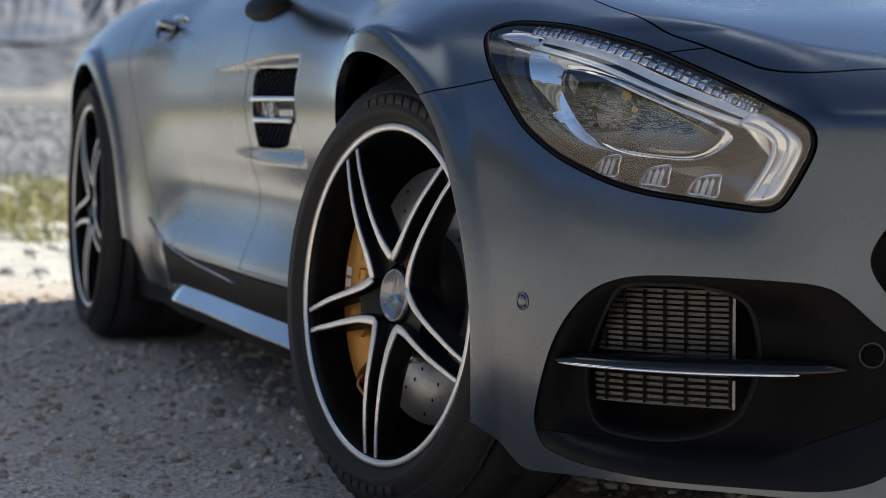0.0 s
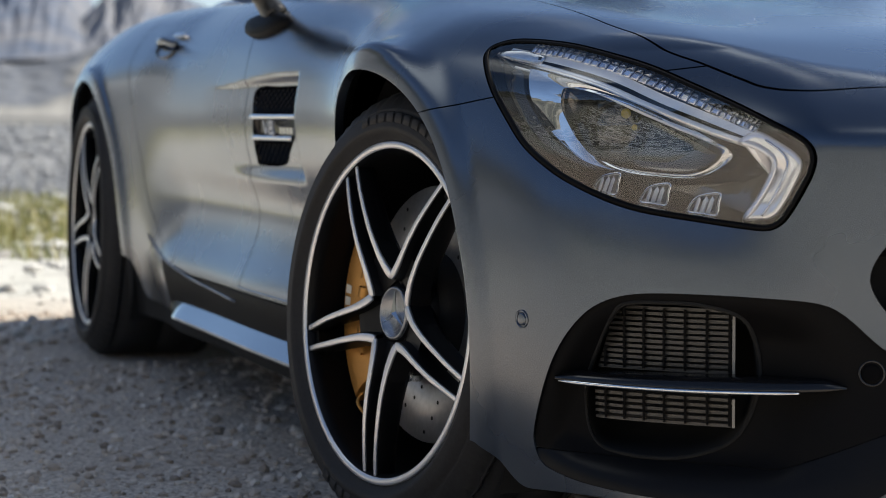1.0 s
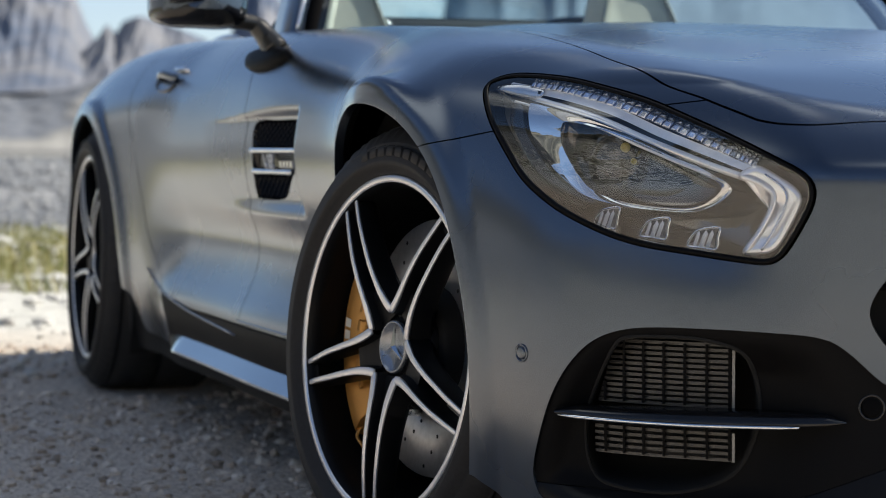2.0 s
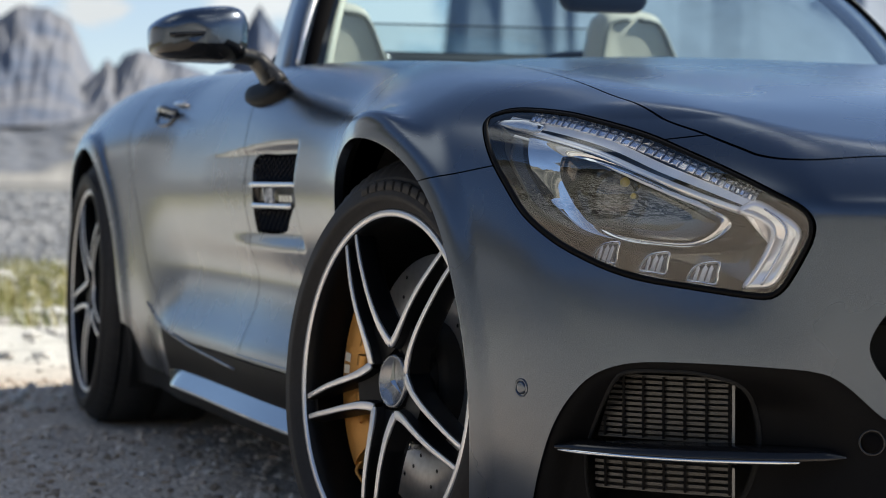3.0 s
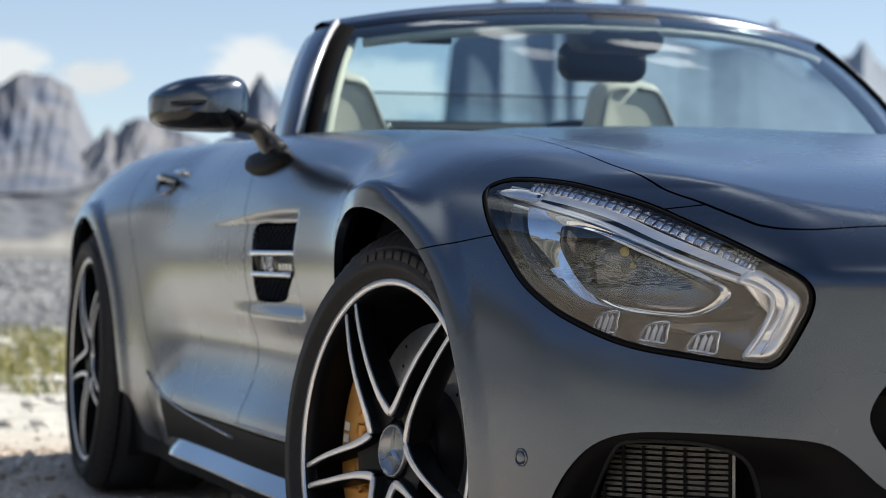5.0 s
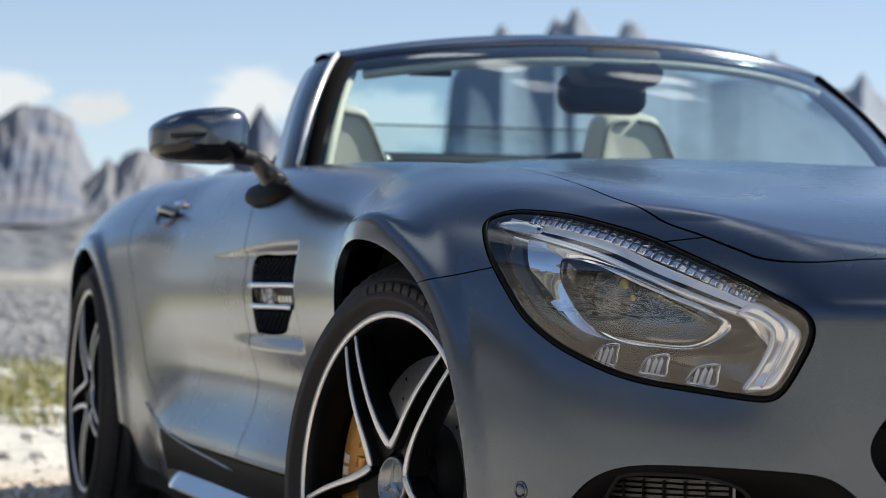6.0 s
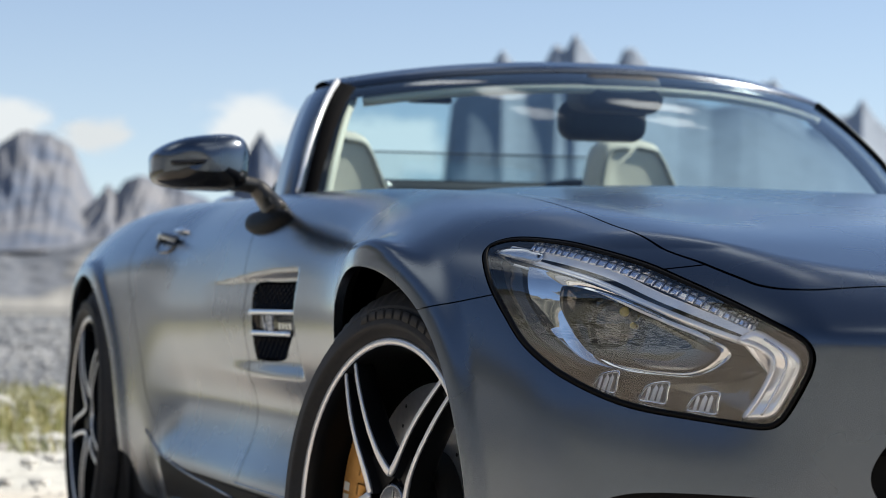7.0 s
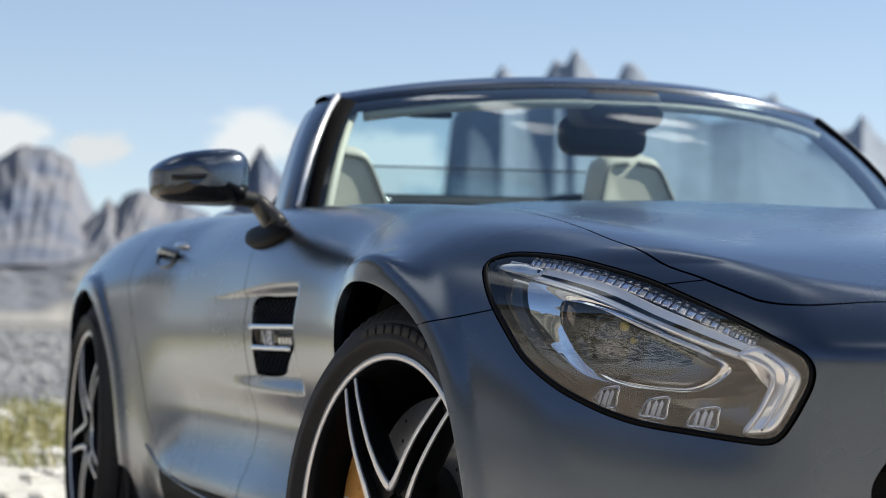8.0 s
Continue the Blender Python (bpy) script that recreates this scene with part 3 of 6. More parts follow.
# projector: a ring and a domed lens
centre = inside([(0.1276, 0.6177)], 0.050)[0]
axis = np.array([0.93, -0.36, 0.03])
axis /= np.linalg.norm(axis)
e1 = np.cross([0, 0, 1.0], axis)
e1 /= np.linalg.norm(e1)
e2 = np.cross(axis, e1)
a = np.linspace(0, 2 * np.pi, 40, endpoint=False)


def disc_line(r, d, c=None):
    return (centre if c is None else c) + axis * d + r * (np.cos(a)[:, None] * e1 + np.sin(a)[:, None] * e2)


v, f = band([disc_line(0.042, -0.01), disc_line(0.042, 0.012), disc_line(0.0385, 0.014), disc_line(0.036, 0.008)])
pair("projector_ring", v, f, GLOSS, lamps)
v, f = capped([disc_line(0.036 * np.cos(t), 0.008 + 0.02 * np.sin(t)) for t in np.linspace(0, 1.5, 9)])
for ob in pair("projector_lens", v, f, clear("projector_glass", (0.75, 0.77, 0.8), 0.09), lamps, "domed glass lens"):
    ob.visible_shadow = False
v, f = capped([disc_line(0.036, 0.006), disc_line(0.022, -0.004), disc_line(0.010, -0.006)])
pair("projector_reflector", v, f, material("projector_inside", (0.16, 0.15, 0.14), 0.18, 0.8, spread=0.2, patch=40), lamps)
AMBER = material("amber_tip", (0.60, 0.45, 0.05), 0.3, grain=0.1, spread=0.1)
for side_, up_, size_ in ((0.006, 0.022, 0.0065), (0.017, 0.004, 0.004)):
    v, f = capped([disc_line(r * size_, d, centre + up_ * e2 + side_ * e1) for r, d in ((1.0, 0.008), (0.85, 0.011), (0.4, 0.012))])
    pair("bulb_tip", v, f, AMBER, lamps)

# daytime light: a chrome bar that runs along the top and bends down at the nose end
TOP_BAR = line([(-0.1497, 0.7177), (-0.0536, 0.6997), (0.0625, 0.6745), (0.1600, 0.6424), (0.2434, 0.6144), (0.3400, 0.5868)], 8)
n = len(TOP_BAR)
lo, hi = inside(TOP_BAR, 0.0134), inside(TOP_BAR + np.linspace(0.0055, 0.0085, n)[:, None] * np.array([0.25, 1.0]), 0.0126)
back = inside(TOP_BAR + np.array([0, 0.0005]), 0.030)
v = np.concatenate([back, lo, hi, hi + 0.012 * INWARD])
f = [(r * n + i, r * n + i + 1, (r + 1) * n + i + 1, (r + 1) * n + i) for r in range(3) for i in range(n - 1)]
pair("light_bar", v, f, BRIGHT, lamps, "slim chrome light bar", flat=False)
# second thin chrome line below it
low = TOP_BAR[4:-7] - np.array([0, 0.008])
lo, hi = inside(low, 0.0172), inside(low + np.array([0.0005, 0.0030]), 0.0168)
m = len(low)
v = np.concatenate([lo + 0.01 * INWARD, lo, hi, hi + 0.01 * INWARD])
f = [(r * m + i, r * m + i + 1, (r + 1) * m + i + 1, (r + 1) * m + i) for r in range(3) for i in range(m - 1)]
pair("light_trim", v, f, BRIGHT, lamps)
# ribbed grey step between the bar and the crystal
STEP = line([(-0.1282, 0.7208), (-0.0203, 0.7059), (0.0829, 0.6834), (0.1781, 0.6508), (0.2604, 0.6243), (0.3279, 0.6035)], 10)
m = len(STEP)
rows = [inside(STEP + np.array([0.15, 1.0]) * (0.0012 * k - 0.002), 0.0165 + 0.0012 * (k % 2)) for k in range(9)]
v = np.concatenate(rows)
f = [(r * m + i, r * m + i + 1, (r + 1) * m + i + 1, (r + 1) * m + i) for r in range(8) for i in range(m - 1)]
pair("ribbed_step", v, f, material("ribbed_grey", (0.80, 0.84, 0.90), 0.2, 0.4, spread=0.05), lamps)
# crystal segments
TOP = line([(-0.0887, 0.7218), (-0.0131, 0.7119), (0.0882, 0.6906), (0.1819, 0.6612), (0.2660, 0.6313), (0.3151, 0.6144)], 20)
rng = random.Random(11)
along = np.linspace(0, len(TOP) - 1, 35)
at_top = lambda k: np.array([np.interp(k, np.arange(len(TOP)), TOP[:, j]) for j in (0, 1)])
for i in range(34):
    p, q = at_top(along[i]), at_top(along[i + 1])
    t = q - p
    up = np.array([-t[1], t[0]]) / np.linalg.norm(t)
    low_h, high_h = 0.0072, 0.0118 + 0.0022 * rng.random()
    g, lean_ = 0.05, rng.uniform(-0.15, 0.35)
    quad = np.array([p + g * t - up * 0.001, q - g * t - up * 0.001, q - g * t + up * low_h, p + g * t + up * low_h])
    mid = quad.mean(0)
    d0, d1 = rng.uniform(0.009, 0.012), rng.uniform(0.009, 0.013)
    rows_ = [inside(quad, 0.024), inside(quad, np.array([d0, d1, d1 + 0.003, d0 + 0.003])), inside(mid + 0.55 * (quad - mid), np.array([d0, d1, d1, d0]) - 0.002)]
    v, f = capped(rows_)
    crystals = pair("crystal", v, f, CRYSTAL, lamps, flat=True)
    # the cap above it: a three-sided prism with its ridge askew
    tri = np.array([p + g * t + up * (low_h + 0.0007), q - g * t + up * (low_h + 0.0007), q + (lean_ - 0.2) * t + up * high_h, p + (0.25 + lean_) * t + up * (high_h - 0.001)])
    d2 = rng.uniform(0.011, 0.017)
    v, f = capped([inside(tri, 0.026), inside(tri, np.array([d2, d2 + 0.004, d2 + 0.008, d2 + 0.005])), inside(tri.mean(0) + 0.3 * (tri - tri.mean(0)), d2 - 0.002)])
    pair("crystal_cap", v, f, FACET, crystals, flat=True)
base = np.concatenate([TOP - np.array([0, 0.003]), (TOP + np.array([0, 0.012]))[::-1]])
vv, ff = capped([inside(base, 0.027), inside(shrink(base, 0.99), 0.0275)])
pair("crystal_backing", vv, ff, material("backing_grey", (0.16, 0.18, 0.22), 0.25, 0.6, spread=0.1), lamps)
# front tab with a dark word-mark bar
TAB = ring([(-0.1496, 0.7187), (-0.1401, 0.7237), (-0.1180, 0.7249), (-0.0810, 0.7218), (-0.0547, 0.7143), (-0.0610, 0.7048), (-0.1033, 0.7099), (-0.1384, 0.7153)], 5)
v, f = capped([inside(TAB, 0.02), inside(TAB, 0.0125), inside(inset(TAB, 0.001), 0.012)])
pair("tab", v, f, SATIN, lamps, "silver tab")
for s0, s1 in ((-0.100, -0.089), (-0.086, -0.074), (-0.071, -0.060)):
    q = np.array([(s0, 0.7155 - 0.12 * (s0 + 0.1)), (s1, 0.7155 - 0.12 * (s1 + 0.1)), (s1, 0.7195 - 0.12 * (s1 + 0.1)), (s0, 0.7195 - 0.12 * (s0 + 0.1))])
    v, f = capped([inside(q, 0.0118), inside(q, 0.0112)])
    pair("word_bar", v, f, BLACK, lamps, flat=True)
# nose-end light guide
GUIDE = ring([(0.3158, 0.6168), (0.3530, 0.6018), (0.3754, 0.5880), (0.3819, 0.5743), (0.3748, 0.5536), (0.3587, 0.5219), (0.3477, 0.5116), (0.3351, 0.5090), (0.3139, 0.5102), (0.3269, 0.5344), (0.3373, 0.5564), (0.3411, 0.5720), (0.3378, 0.5831), (0.3175, 0.5938), (0.2918, 0.6026)], 5)
v, f = capped([inside(GUIDE, 0.06, 0.22), inside(GUIDE, 0.014, 0.22), inside(inset(GUIDE, 0.003), 0.0105, 0.22), inside(inset(GUIDE, 0.0085), 0.0125, 0.22)])
pair("light_guide", v, f, BRIGHT, lamps, "silver light guide")
EDGE = line([(0.3385, 0.5883), (0.3464, 0.5802), (0.3467, 0.5682), (0.3416, 0.5535), (0.3311, 0.5325), (0.3171, 0.5093)], 6)
v, f = tube(inside(EDGE, 0.012, 0.22), 0.0022, 8)
pair("light_edge", v, f, BRIGHT, lamps)
RIB = line([(0.3302, 0.6056), (0.3534, 0.5919), (0.3621, 0.5781), (0.3590, 0.5604), (0.3487, 0.5377), (0.3361, 0.5139)], 6)
v, f = tube(inside(RIB, 0.0105, 0.22), 0.0016, 8)
pair("light_rib", v, f, CRYSTAL, lamps)
# three small reflectors along the lower edge
for s, z in ((0.1274, 0.5502), (0.1994, 0.5384), (0.2643, 0.5277)):
    q = ring([(s - 0.019, z - 0.012), (s - 0.017, z - 0.002), (s - 0.010, z + 0.008), (s + 0.004, z + 0.0125), (s + 0.019, z + 0.0125), (s + 0.0195, z), (s + 0.0185, z - 0.0155), (s, z - 0.014)], 4)
    v, f = band([inside(inset(q, -0.0008), 0.022), inside(q, 0.016), inside(inset(q, 0.002), 0.0165), inside(inset(q, 0.0035), 0.024)])
    cup = pair("small_reflector", v, f, CHROME, lamps, "small faceted chrome reflector")
    v, f = capped([inside(inset(q, 0.002), 0.022), inside(inset(q, 0.007), 0.032)])
    pair("reflector_cup", v, f, FACET, lamps, flat=True)
    for k, w in ((-0.009, 0.0022), (-0.001, 0.003), (0.007, 0.0025)):
        r = np.array([(s + k - w, z - 0.012), (s + k + w, z - 0.0125), (s + k + 2.2 * w, z + 0.004), (s + k + w, z + 0.009), (s + k, z + 0.003)])
        v, f = capped([inside(r, 0.027), inside(r, 0.018), inside(r * 0.5 + r.mean(0) * 0.5, 0.0165)])
        pair("facet", v, f, TRIM, lamps, flat=True)

# ---------------------------------------------------------------- air intakes in the bumper
v, f = SKIN
v, f = clip(v, f, intake_g)
d = intake_in(sz(v))
MOUTH = ring([(0.1116, 0.2692), (0.1155, 0.3038), (0.1351, 0.3501), (0.1568, 0.3901), (0.1756, 0.4030), (0.2244, 0.4060), (0.2752, 0.4040), (0.3211, 0.3881), (0.3389, 0.3451), (0.3380, 0.2907), (0.3099, 0.2353), (0.2401, 0.2094), (0.1488, 0.2117), (0.1188, 0.2303)], 5)
mouth_in = inside_of(MOUTH)
def intake_depth(p):
    p = np.asarray(p, float)
    dd = intake_in(p)
    return 0.006 + 0.042 * smooth(0.0, 0.06, dd) * (1 - 0.85 * smooth(0.36, 0.47, p[:, 0])) * (0.35 + 0.65 * smooth(-0.10, 0.0, mouth_in(p)))


lower = lambda q: 0.205 + 0.62 * np.maximum(q[:, 0] - 0.36, 0) ** 1.15 - q[:, 1]
for name, low_side, mat, label in (("intake_surround", False, BLACK, "dark satin intake surround"), ("lower_lip", True, LIP, "dark satin lower bumper lip")):
    vv, ff = clip(v, f, lambda q: 0.003 - mouth_in(sz(q)))
    vv, ff = clip(vv, ff, (lambda q: lower(sz(q))) if low_side else (lambda q: -lower(sz(q)) - 0.001))
    rise_ = np.maximum(intake_in(sz(vv)), 0)
    rise_ = rise_ / (rise_ + np.maximum(lower(sz(vv)), 0) + 0.0004)
    dd = 0.002 + rise_ * intake_depth(sz(vv)) if low_side else intake_depth(sz(vv))
    pair(name, vv + dd[:, None] * INWARD, ff, mat, CAR2, label)
rim = rim_of(f)
v2 = np.concatenate([v[rim[:, 0]], v[rim[:, 1]], v[rim[:, 1]] + 0.030 * INWARD, v[rim[:, 0]] + 0.030 * INWARD])
k = len(rim)
pair("intake_edge", v2, [(i, i + k, i + 2 * k, i + 3 * k) for i in range(k)], PAINT, CAR2)


md = intake_depth(MOUTH)
v, f = capped([at_depth(inset(MOUTH, -0.002), md - 0.002), at_depth(inset(MOUTH, 0.001), md - 0.004), at_depth(inset(MOUTH, 0.003), md + 0.002), at_depth(inset(MOUTH, 0.005), md + 0.10), at_depth(inset(MOUTH, 0.03), md + 0.11)])
pair("intake_duct", v, f, VOID, CAR2, "black air duct")
coolers = [empty("cooler_grille", car, label="grey radiator grid behind the bumper intake") for _ in range(2)]


def bar(p, q, r, name, mat, d):
    pts = np.linspace(p, q, 6)
    v, f = sweep(at_depth(pts, d), [(-r, -0.004), (r, -0.004), (r, 0.003), (-r, 0.003)], np.tile((0, 0, 1.0) if abs(q[0] - p[0]) > abs(q[1] - p[1]) else (0.4, 0.9, 0.0), (6, 1)))
    pair(name, v, f, mat, coolers, flat=True)


S0, S1 = 0.134, 0.309
for z0, z1, cut in ((0.318, 0.395, True), (0.252, 0.292, False)):
    rows_ = 11 if cut else 5
    for i in range(rows_ + 1):
        z = z0 + (z1 - z0) * i / rows_
        s = S0 + (0.32 * (z - z0) if cut else -0.006)
        e_ = S1 - (0.05 * max(0, z - 0.385) if cut else 0)
        bar((s, z), (e_, z), 0.0020, "cooler_fin", STEEL, 0.064)
    for i in range(7):
        s = S0 + (S1 - S0) * (i + 0.3) / 6.4
        top_z = min(z1, z0 + max(0.012, (s - S0) / 0.32)) if cut else z1
        bar((s, z0), (s, top_z), 0.0016, "cooler_strut", BLACK, 0.060)
    bar((S1 + 0.002, z0 - 0.002), (S1 + 0.002, z1 - 0.006), 0.0018, "cooler_edge", material("cooler_rim", (0.22, 0.22, 0.22), 0.4, 0.6), 0.060)
    q = np.array([(S0 - 0.004, z0 - 0.002), (S1, z0 - 0.002), (S1, z1), (S0 + (0.024 if cut else -0.004), z1)])
    v, f = capped([at_depth(q, 0.072), at_depth(q, 0.074)])
    pair("cooler_core", v, f, material("cooler_back", (0.022, 0.022, 0.023), 0.6, 0.3, grain=0.3, grain_size=600, spread=0.1), coolers, flat=True)
# the fin across the intake
FIN = line([(0.0645, 0.3013), (0.1182, 0.3013), (0.1979, 0.3018), (0.2876, 0.3028), (0.3579, 0.3049), (0.4080, 0.3080), (0.4319, 0.3100)], 8)
n = len(FIN)
wide_ = np.interp(np.linspace(0, 1, n), [0, 0.12, 0.55, 0.85, 1], [0.004, 0.011, 0.015, 0.012, 0.002])
rows = [at_depth(FIN + np.stack([0 * wide_, wide_ * k], 1), dd) for k, dd in ((0.15, 0.06), (1.0, 0.05), (0.9, 0.012), (0.1, -0.004), (-0.25, -0.001), (-0.4, 0.02), (-0.3, 0.06))]
v = np.concatenate(rows)
f = [(r * n + i, r * n + i + 1, ((r + 1) % 7) * n + i + 1, ((r + 1) % 7) * n + i) for r in range(7) for i in range(n - 1)]
fins = pair("intake_fin", v, f, GLOSS, CAR2, "black aerodynamic fin")
STRIP = line([(0.0712, 0.2993), (0.1479, 0.2993), (0.2475, 0.2997), (0.3275, 0.3013), (0.3829, 0.3029)], 8)
v, f = tube(at_depth(STRIP, -0.005), np.interp(np.linspace(0, 1, len(STRIP)), [0, 0.1, 0.9, 1], [0.001, 0.0024, 0.0024, 0.0012]), 8)
pair("fin_strip", v, f, CHROME, fins, "thin chrome strip")
# parking sensors
for (s, z), r in (((0.0051, 0.3731), 0.0120), ((0.4570, 0.3285), 0.016)):
    c = on_face(np.array([s]), np.array([z]))
    nrm = outward(c)[0]
    c = c[0] + (float(intake_depth([(s, z)])[0]) * INWARD if z < 0.35 else 0)
    u = np.cross([0, 0, 1.0], nrm)
    u /= np.linalg.norm(u)
    w = np.cross(nrm, u)
    t = np.linspace(0, 2 * np.pi, 24, endpoint=False)
    loop = lambda rr, dd: c + nrm * dd + rr * (np.cos(t)[:, None] * u + np.sin(t)[:, None] * w)
    eyes = pair("parking_sensor", *capped([loop(r, -0.004), loop(r, 0.0012), loop(r * 0.86, 0.0016), loop(r * 0.83, -0.002)]), PAINT if z > 0.35 else GLOSS, CAR2, "round parking sensor")
    pair("sensor_gap", *band([loop(r * 0.84, -0.001), loop(r * 0.70, -0.001)]), MATT, eyes)
    pair("sensor_face", *capped([loop(r * 0.74, -0.003), loop(r * 0.72, 0.0012), loop(r * 0.5, 0.002)]), PAINT if z > 0.35 else MATT, eyes)
# main grille: upright slats in a dark opening
v, f = SKIN
v, f = clip(v, f, grille_g)
v = v - np.array([0.075, 0, 0])
link("grille_back", np.concatenate([v, v * FLIP]), np.concatenate([f, f[:, ::-1] + len(v)]), VOID, car)
grille = empty("grille", car, label="black front grille with upright chrome slats")
for k in range(-9, 10):
    y = k * 0.0585
    zz = np.linspace(0.335, 0.55, 40)
    ok = zz[grille_in(np.stack([np.full(40, abs(y)), zz], 1)) > 0.004]
    if len(ok) < 3:
        continue
    zz = np.linspace(ok[0], ok[-1], 14)
    p = onto(np.stack([np.full(14, 0.2), np.full(14, y), zz], 1), np.tile((1.0, 0, 0), (14, 1))) - np.array([0.022, 0, 0])
    v, f = sweep(p, [(-0.004, -0.012), (0.004, -0.012), (0.003, 0.010), (0, 0.014), (-0.003, 0.010)], np.tile((0, 1.0, 0), (14, 1)))
    link("slat", v, f, SATIN if abs(k) < 9 else BLACK, grille)
for z in (0.40, 0.47):
    yy = np.linspace(-0.575, 0.575, 50)
    p = onto(np.stack([np.full(50, 0.2), yy, np.full(50, z)], 1), np.tile((1.0, 0, 0), (50, 1))) - np.array([0.055, 0, 0])
    v, f = sweep(p, [(-0.004, -0.004), (0.004, -0.004), (0.004, 0.004), (-0.004, 0.004)], np.tile((0, 0, 1.0), (50, 1)))
    link("cross_bar", v, f, BLACK, grille)

# ---------------------------------------------------------------- wheels
def arm_path(theta, sign, r_out):
    """The line of one spoke edge: from the rim to where it meets its neighbour near the hub."""
    knots = [(1.0, 3.7, 0.104), (0.84, 4.8, 0.109), (0.68, 6.7, 0.1115), (0.52, 9.3, 0.111), (0.38, 13.8, 0.1075), (0.32, 17.8, 0.105), (0.26, 25.5, 0.102), (0.222, 36.0, 0.0995)]
    pts = []
    for q, deg, out in knots:
        a_ = math.radians(theta + sign * deg)
        pts.append((q * r_out * math.cos(a_), -out, q * r_out * math.sin(a_)))
    return line(pts, 5)


def flat_across(path):
    t = np.gradient(path, axis=0)
    return np.stack([t[:, 2], 0 * t[:, 0], -t[:, 0]], 1)


def make_wheel(name, m, r_tyre, width, r_rim, hub_out, phase, label, brake):
    """A wheel in its own space: x and z in its plane, -y outward."""
    wheel = empty(name, car, m, label)
    h = width / 2
    prof = [(r_rim - 0.004, -h + 0.006), (r_rim + 0.012, -h - 0.003), (r_rim + 0.038, -h - 0.006), (r_tyre - 0.028, -h + 0.004), (r_tyre - 0.008, -h + 0.018), (r_tyre - 0.001, -h + 0.040)]
    for k in (-0.5, 0.0, 0.5):
        y = k * (width - 0.08)
        prof += [(r_tyre, y - 0.0065), (r_tyre - 0.007, y - 0.005), (r_tyre - 0.007, y + 0.005), (r_tyre, y + 0.0065)]
    shoulder = len(prof)
    prof += [(r_tyre - 0.001, h - 0.040), (r_tyre - 0.003, h - 0.030), (r_tyre - 0.009, h - 0.017), (r_tyre - 0.028, h - 0.004), (r_tyre - 0.031, h - 0.0015), (r_tyre - 0.034, h - 0.004), (r_rim + 0.040, h + 0.006), (r_rim + 0.026, h + 0.007),
             (r_rim + 0.022, h + 0.0095), (r_rim + 0.016, h + 0.0095), (r_rim + 0.012, h + 0.003), (r_rim - 0.004, h - 0.008)]

    def tread(r, i):
        r = r.copy()
        groove = (i % 7 == 0) | (i % 7 == 3)
        for j in (shoulder, shoulder + 1, shoulder + 2):
            r[groove, j] -= 0.0045
        r[i % 9 == 0, shoulder - 4:shoulder] -= 0.002
        return r
    link("tyre", *lathe(prof, 252, tread), RUBBER, wheel, "black low-profile tyre")
    for d0, count in ((62, 9), (242, 9)):
        for k in range(count):
            pts = np.radians(d0 + 5.0 * k + np.array([0.0, 1.3, 2.6, 3.6]))
            vv = np.concatenate([np.stack([r * np.cos(pts), np.full(4, -(h + o_)), r * np.sin(pts)], 1) for r, o_ in ((r_rim + 0.027, 0.006), (r_rim + 0.029, 0.0085), (r_rim + 0.042, 0.0075), (r_rim + 0.044, 0.003))])
            link("sidewall_mark", vv, [(q * 4 + i_, q * 4 + i_ + 1, q * 4 + 5 + i_, q * 4 + 4 + i_) for q in range(3) for i_ in range(3)], RUBBER, wheel)
    # rim: bright lip, dark barrel
    link("rim_lip", *lathe([(r_rim - 0.003, h - 0.014), (r_rim, h - 0.008), (r_rim, h - 0.003), (r_rim - 0.0015, h - 0.001), (r_rim - 0.0095, h - 0.0015), (r_rim - 0.011, h - 0.004)], 160), SILVER, wheel, "machined silver rim lip")
    link("rim_barrel", *lathe([(r_rim - 0.010, h - 0.003), (r_rim - 0.016, h - 0.012), (r_rim - 0.016, h - 0.028), (r_rim - 0.018, h - 0.060), (r_rim - 0.020, -h + 0.02), (r_rim - 0.02, -h + 0.004), (r_rim - 0.002, -h + 0.004)], 96), RIM, wheel)
    lift = h - 0.003 - 0.1095
    for k in range(5):
        th = phase + 72 * k
        paths = [arm_path(th, s_, r_rim - 0.006) + np.array([0, -lift, 0]) for s_ in (-1, 1)]
        n = len(paths[0])
        for s_, p in zip((-1, 1), paths):
            # one dark arm: a deep rib that widens towards the back
            ac = flat_across(p)
            ac /= np.linalg.norm(ac, axis=1, keepdims=True)
            deep = np.stack([np.zeros(n), np.linspace(0.030, 0.046, n), np.zeros(n)], 1)
            wide_a, wide_b = 0.0052 + 0 * np.linspace(0, 1, n)[:, None], np.linspace(0.009, 0.015, n)[:, None]
            sec = [p + ac * wide_a + np.array([0, 0.0012, 0]), p - ac * wide_a + np.array([0, 0.0012, 0]), p - ac * wide_b + 0.75 * deep, p - ac * wide_a + deep, p + ac * wide_a + deep, p + ac * wide_b + 0.75 * deep]
            f = [(r * n + i, r * n + i + 1, ((r + 1) % 6) * n + i + 1, ((r + 1) % 6) * n + i) for r in range(6) for i in range(n - 1)]
            link("spoke", np.concatenate(sec), f, RIM, wheel).data.set_sharp_from_angle(angle=radians(50))
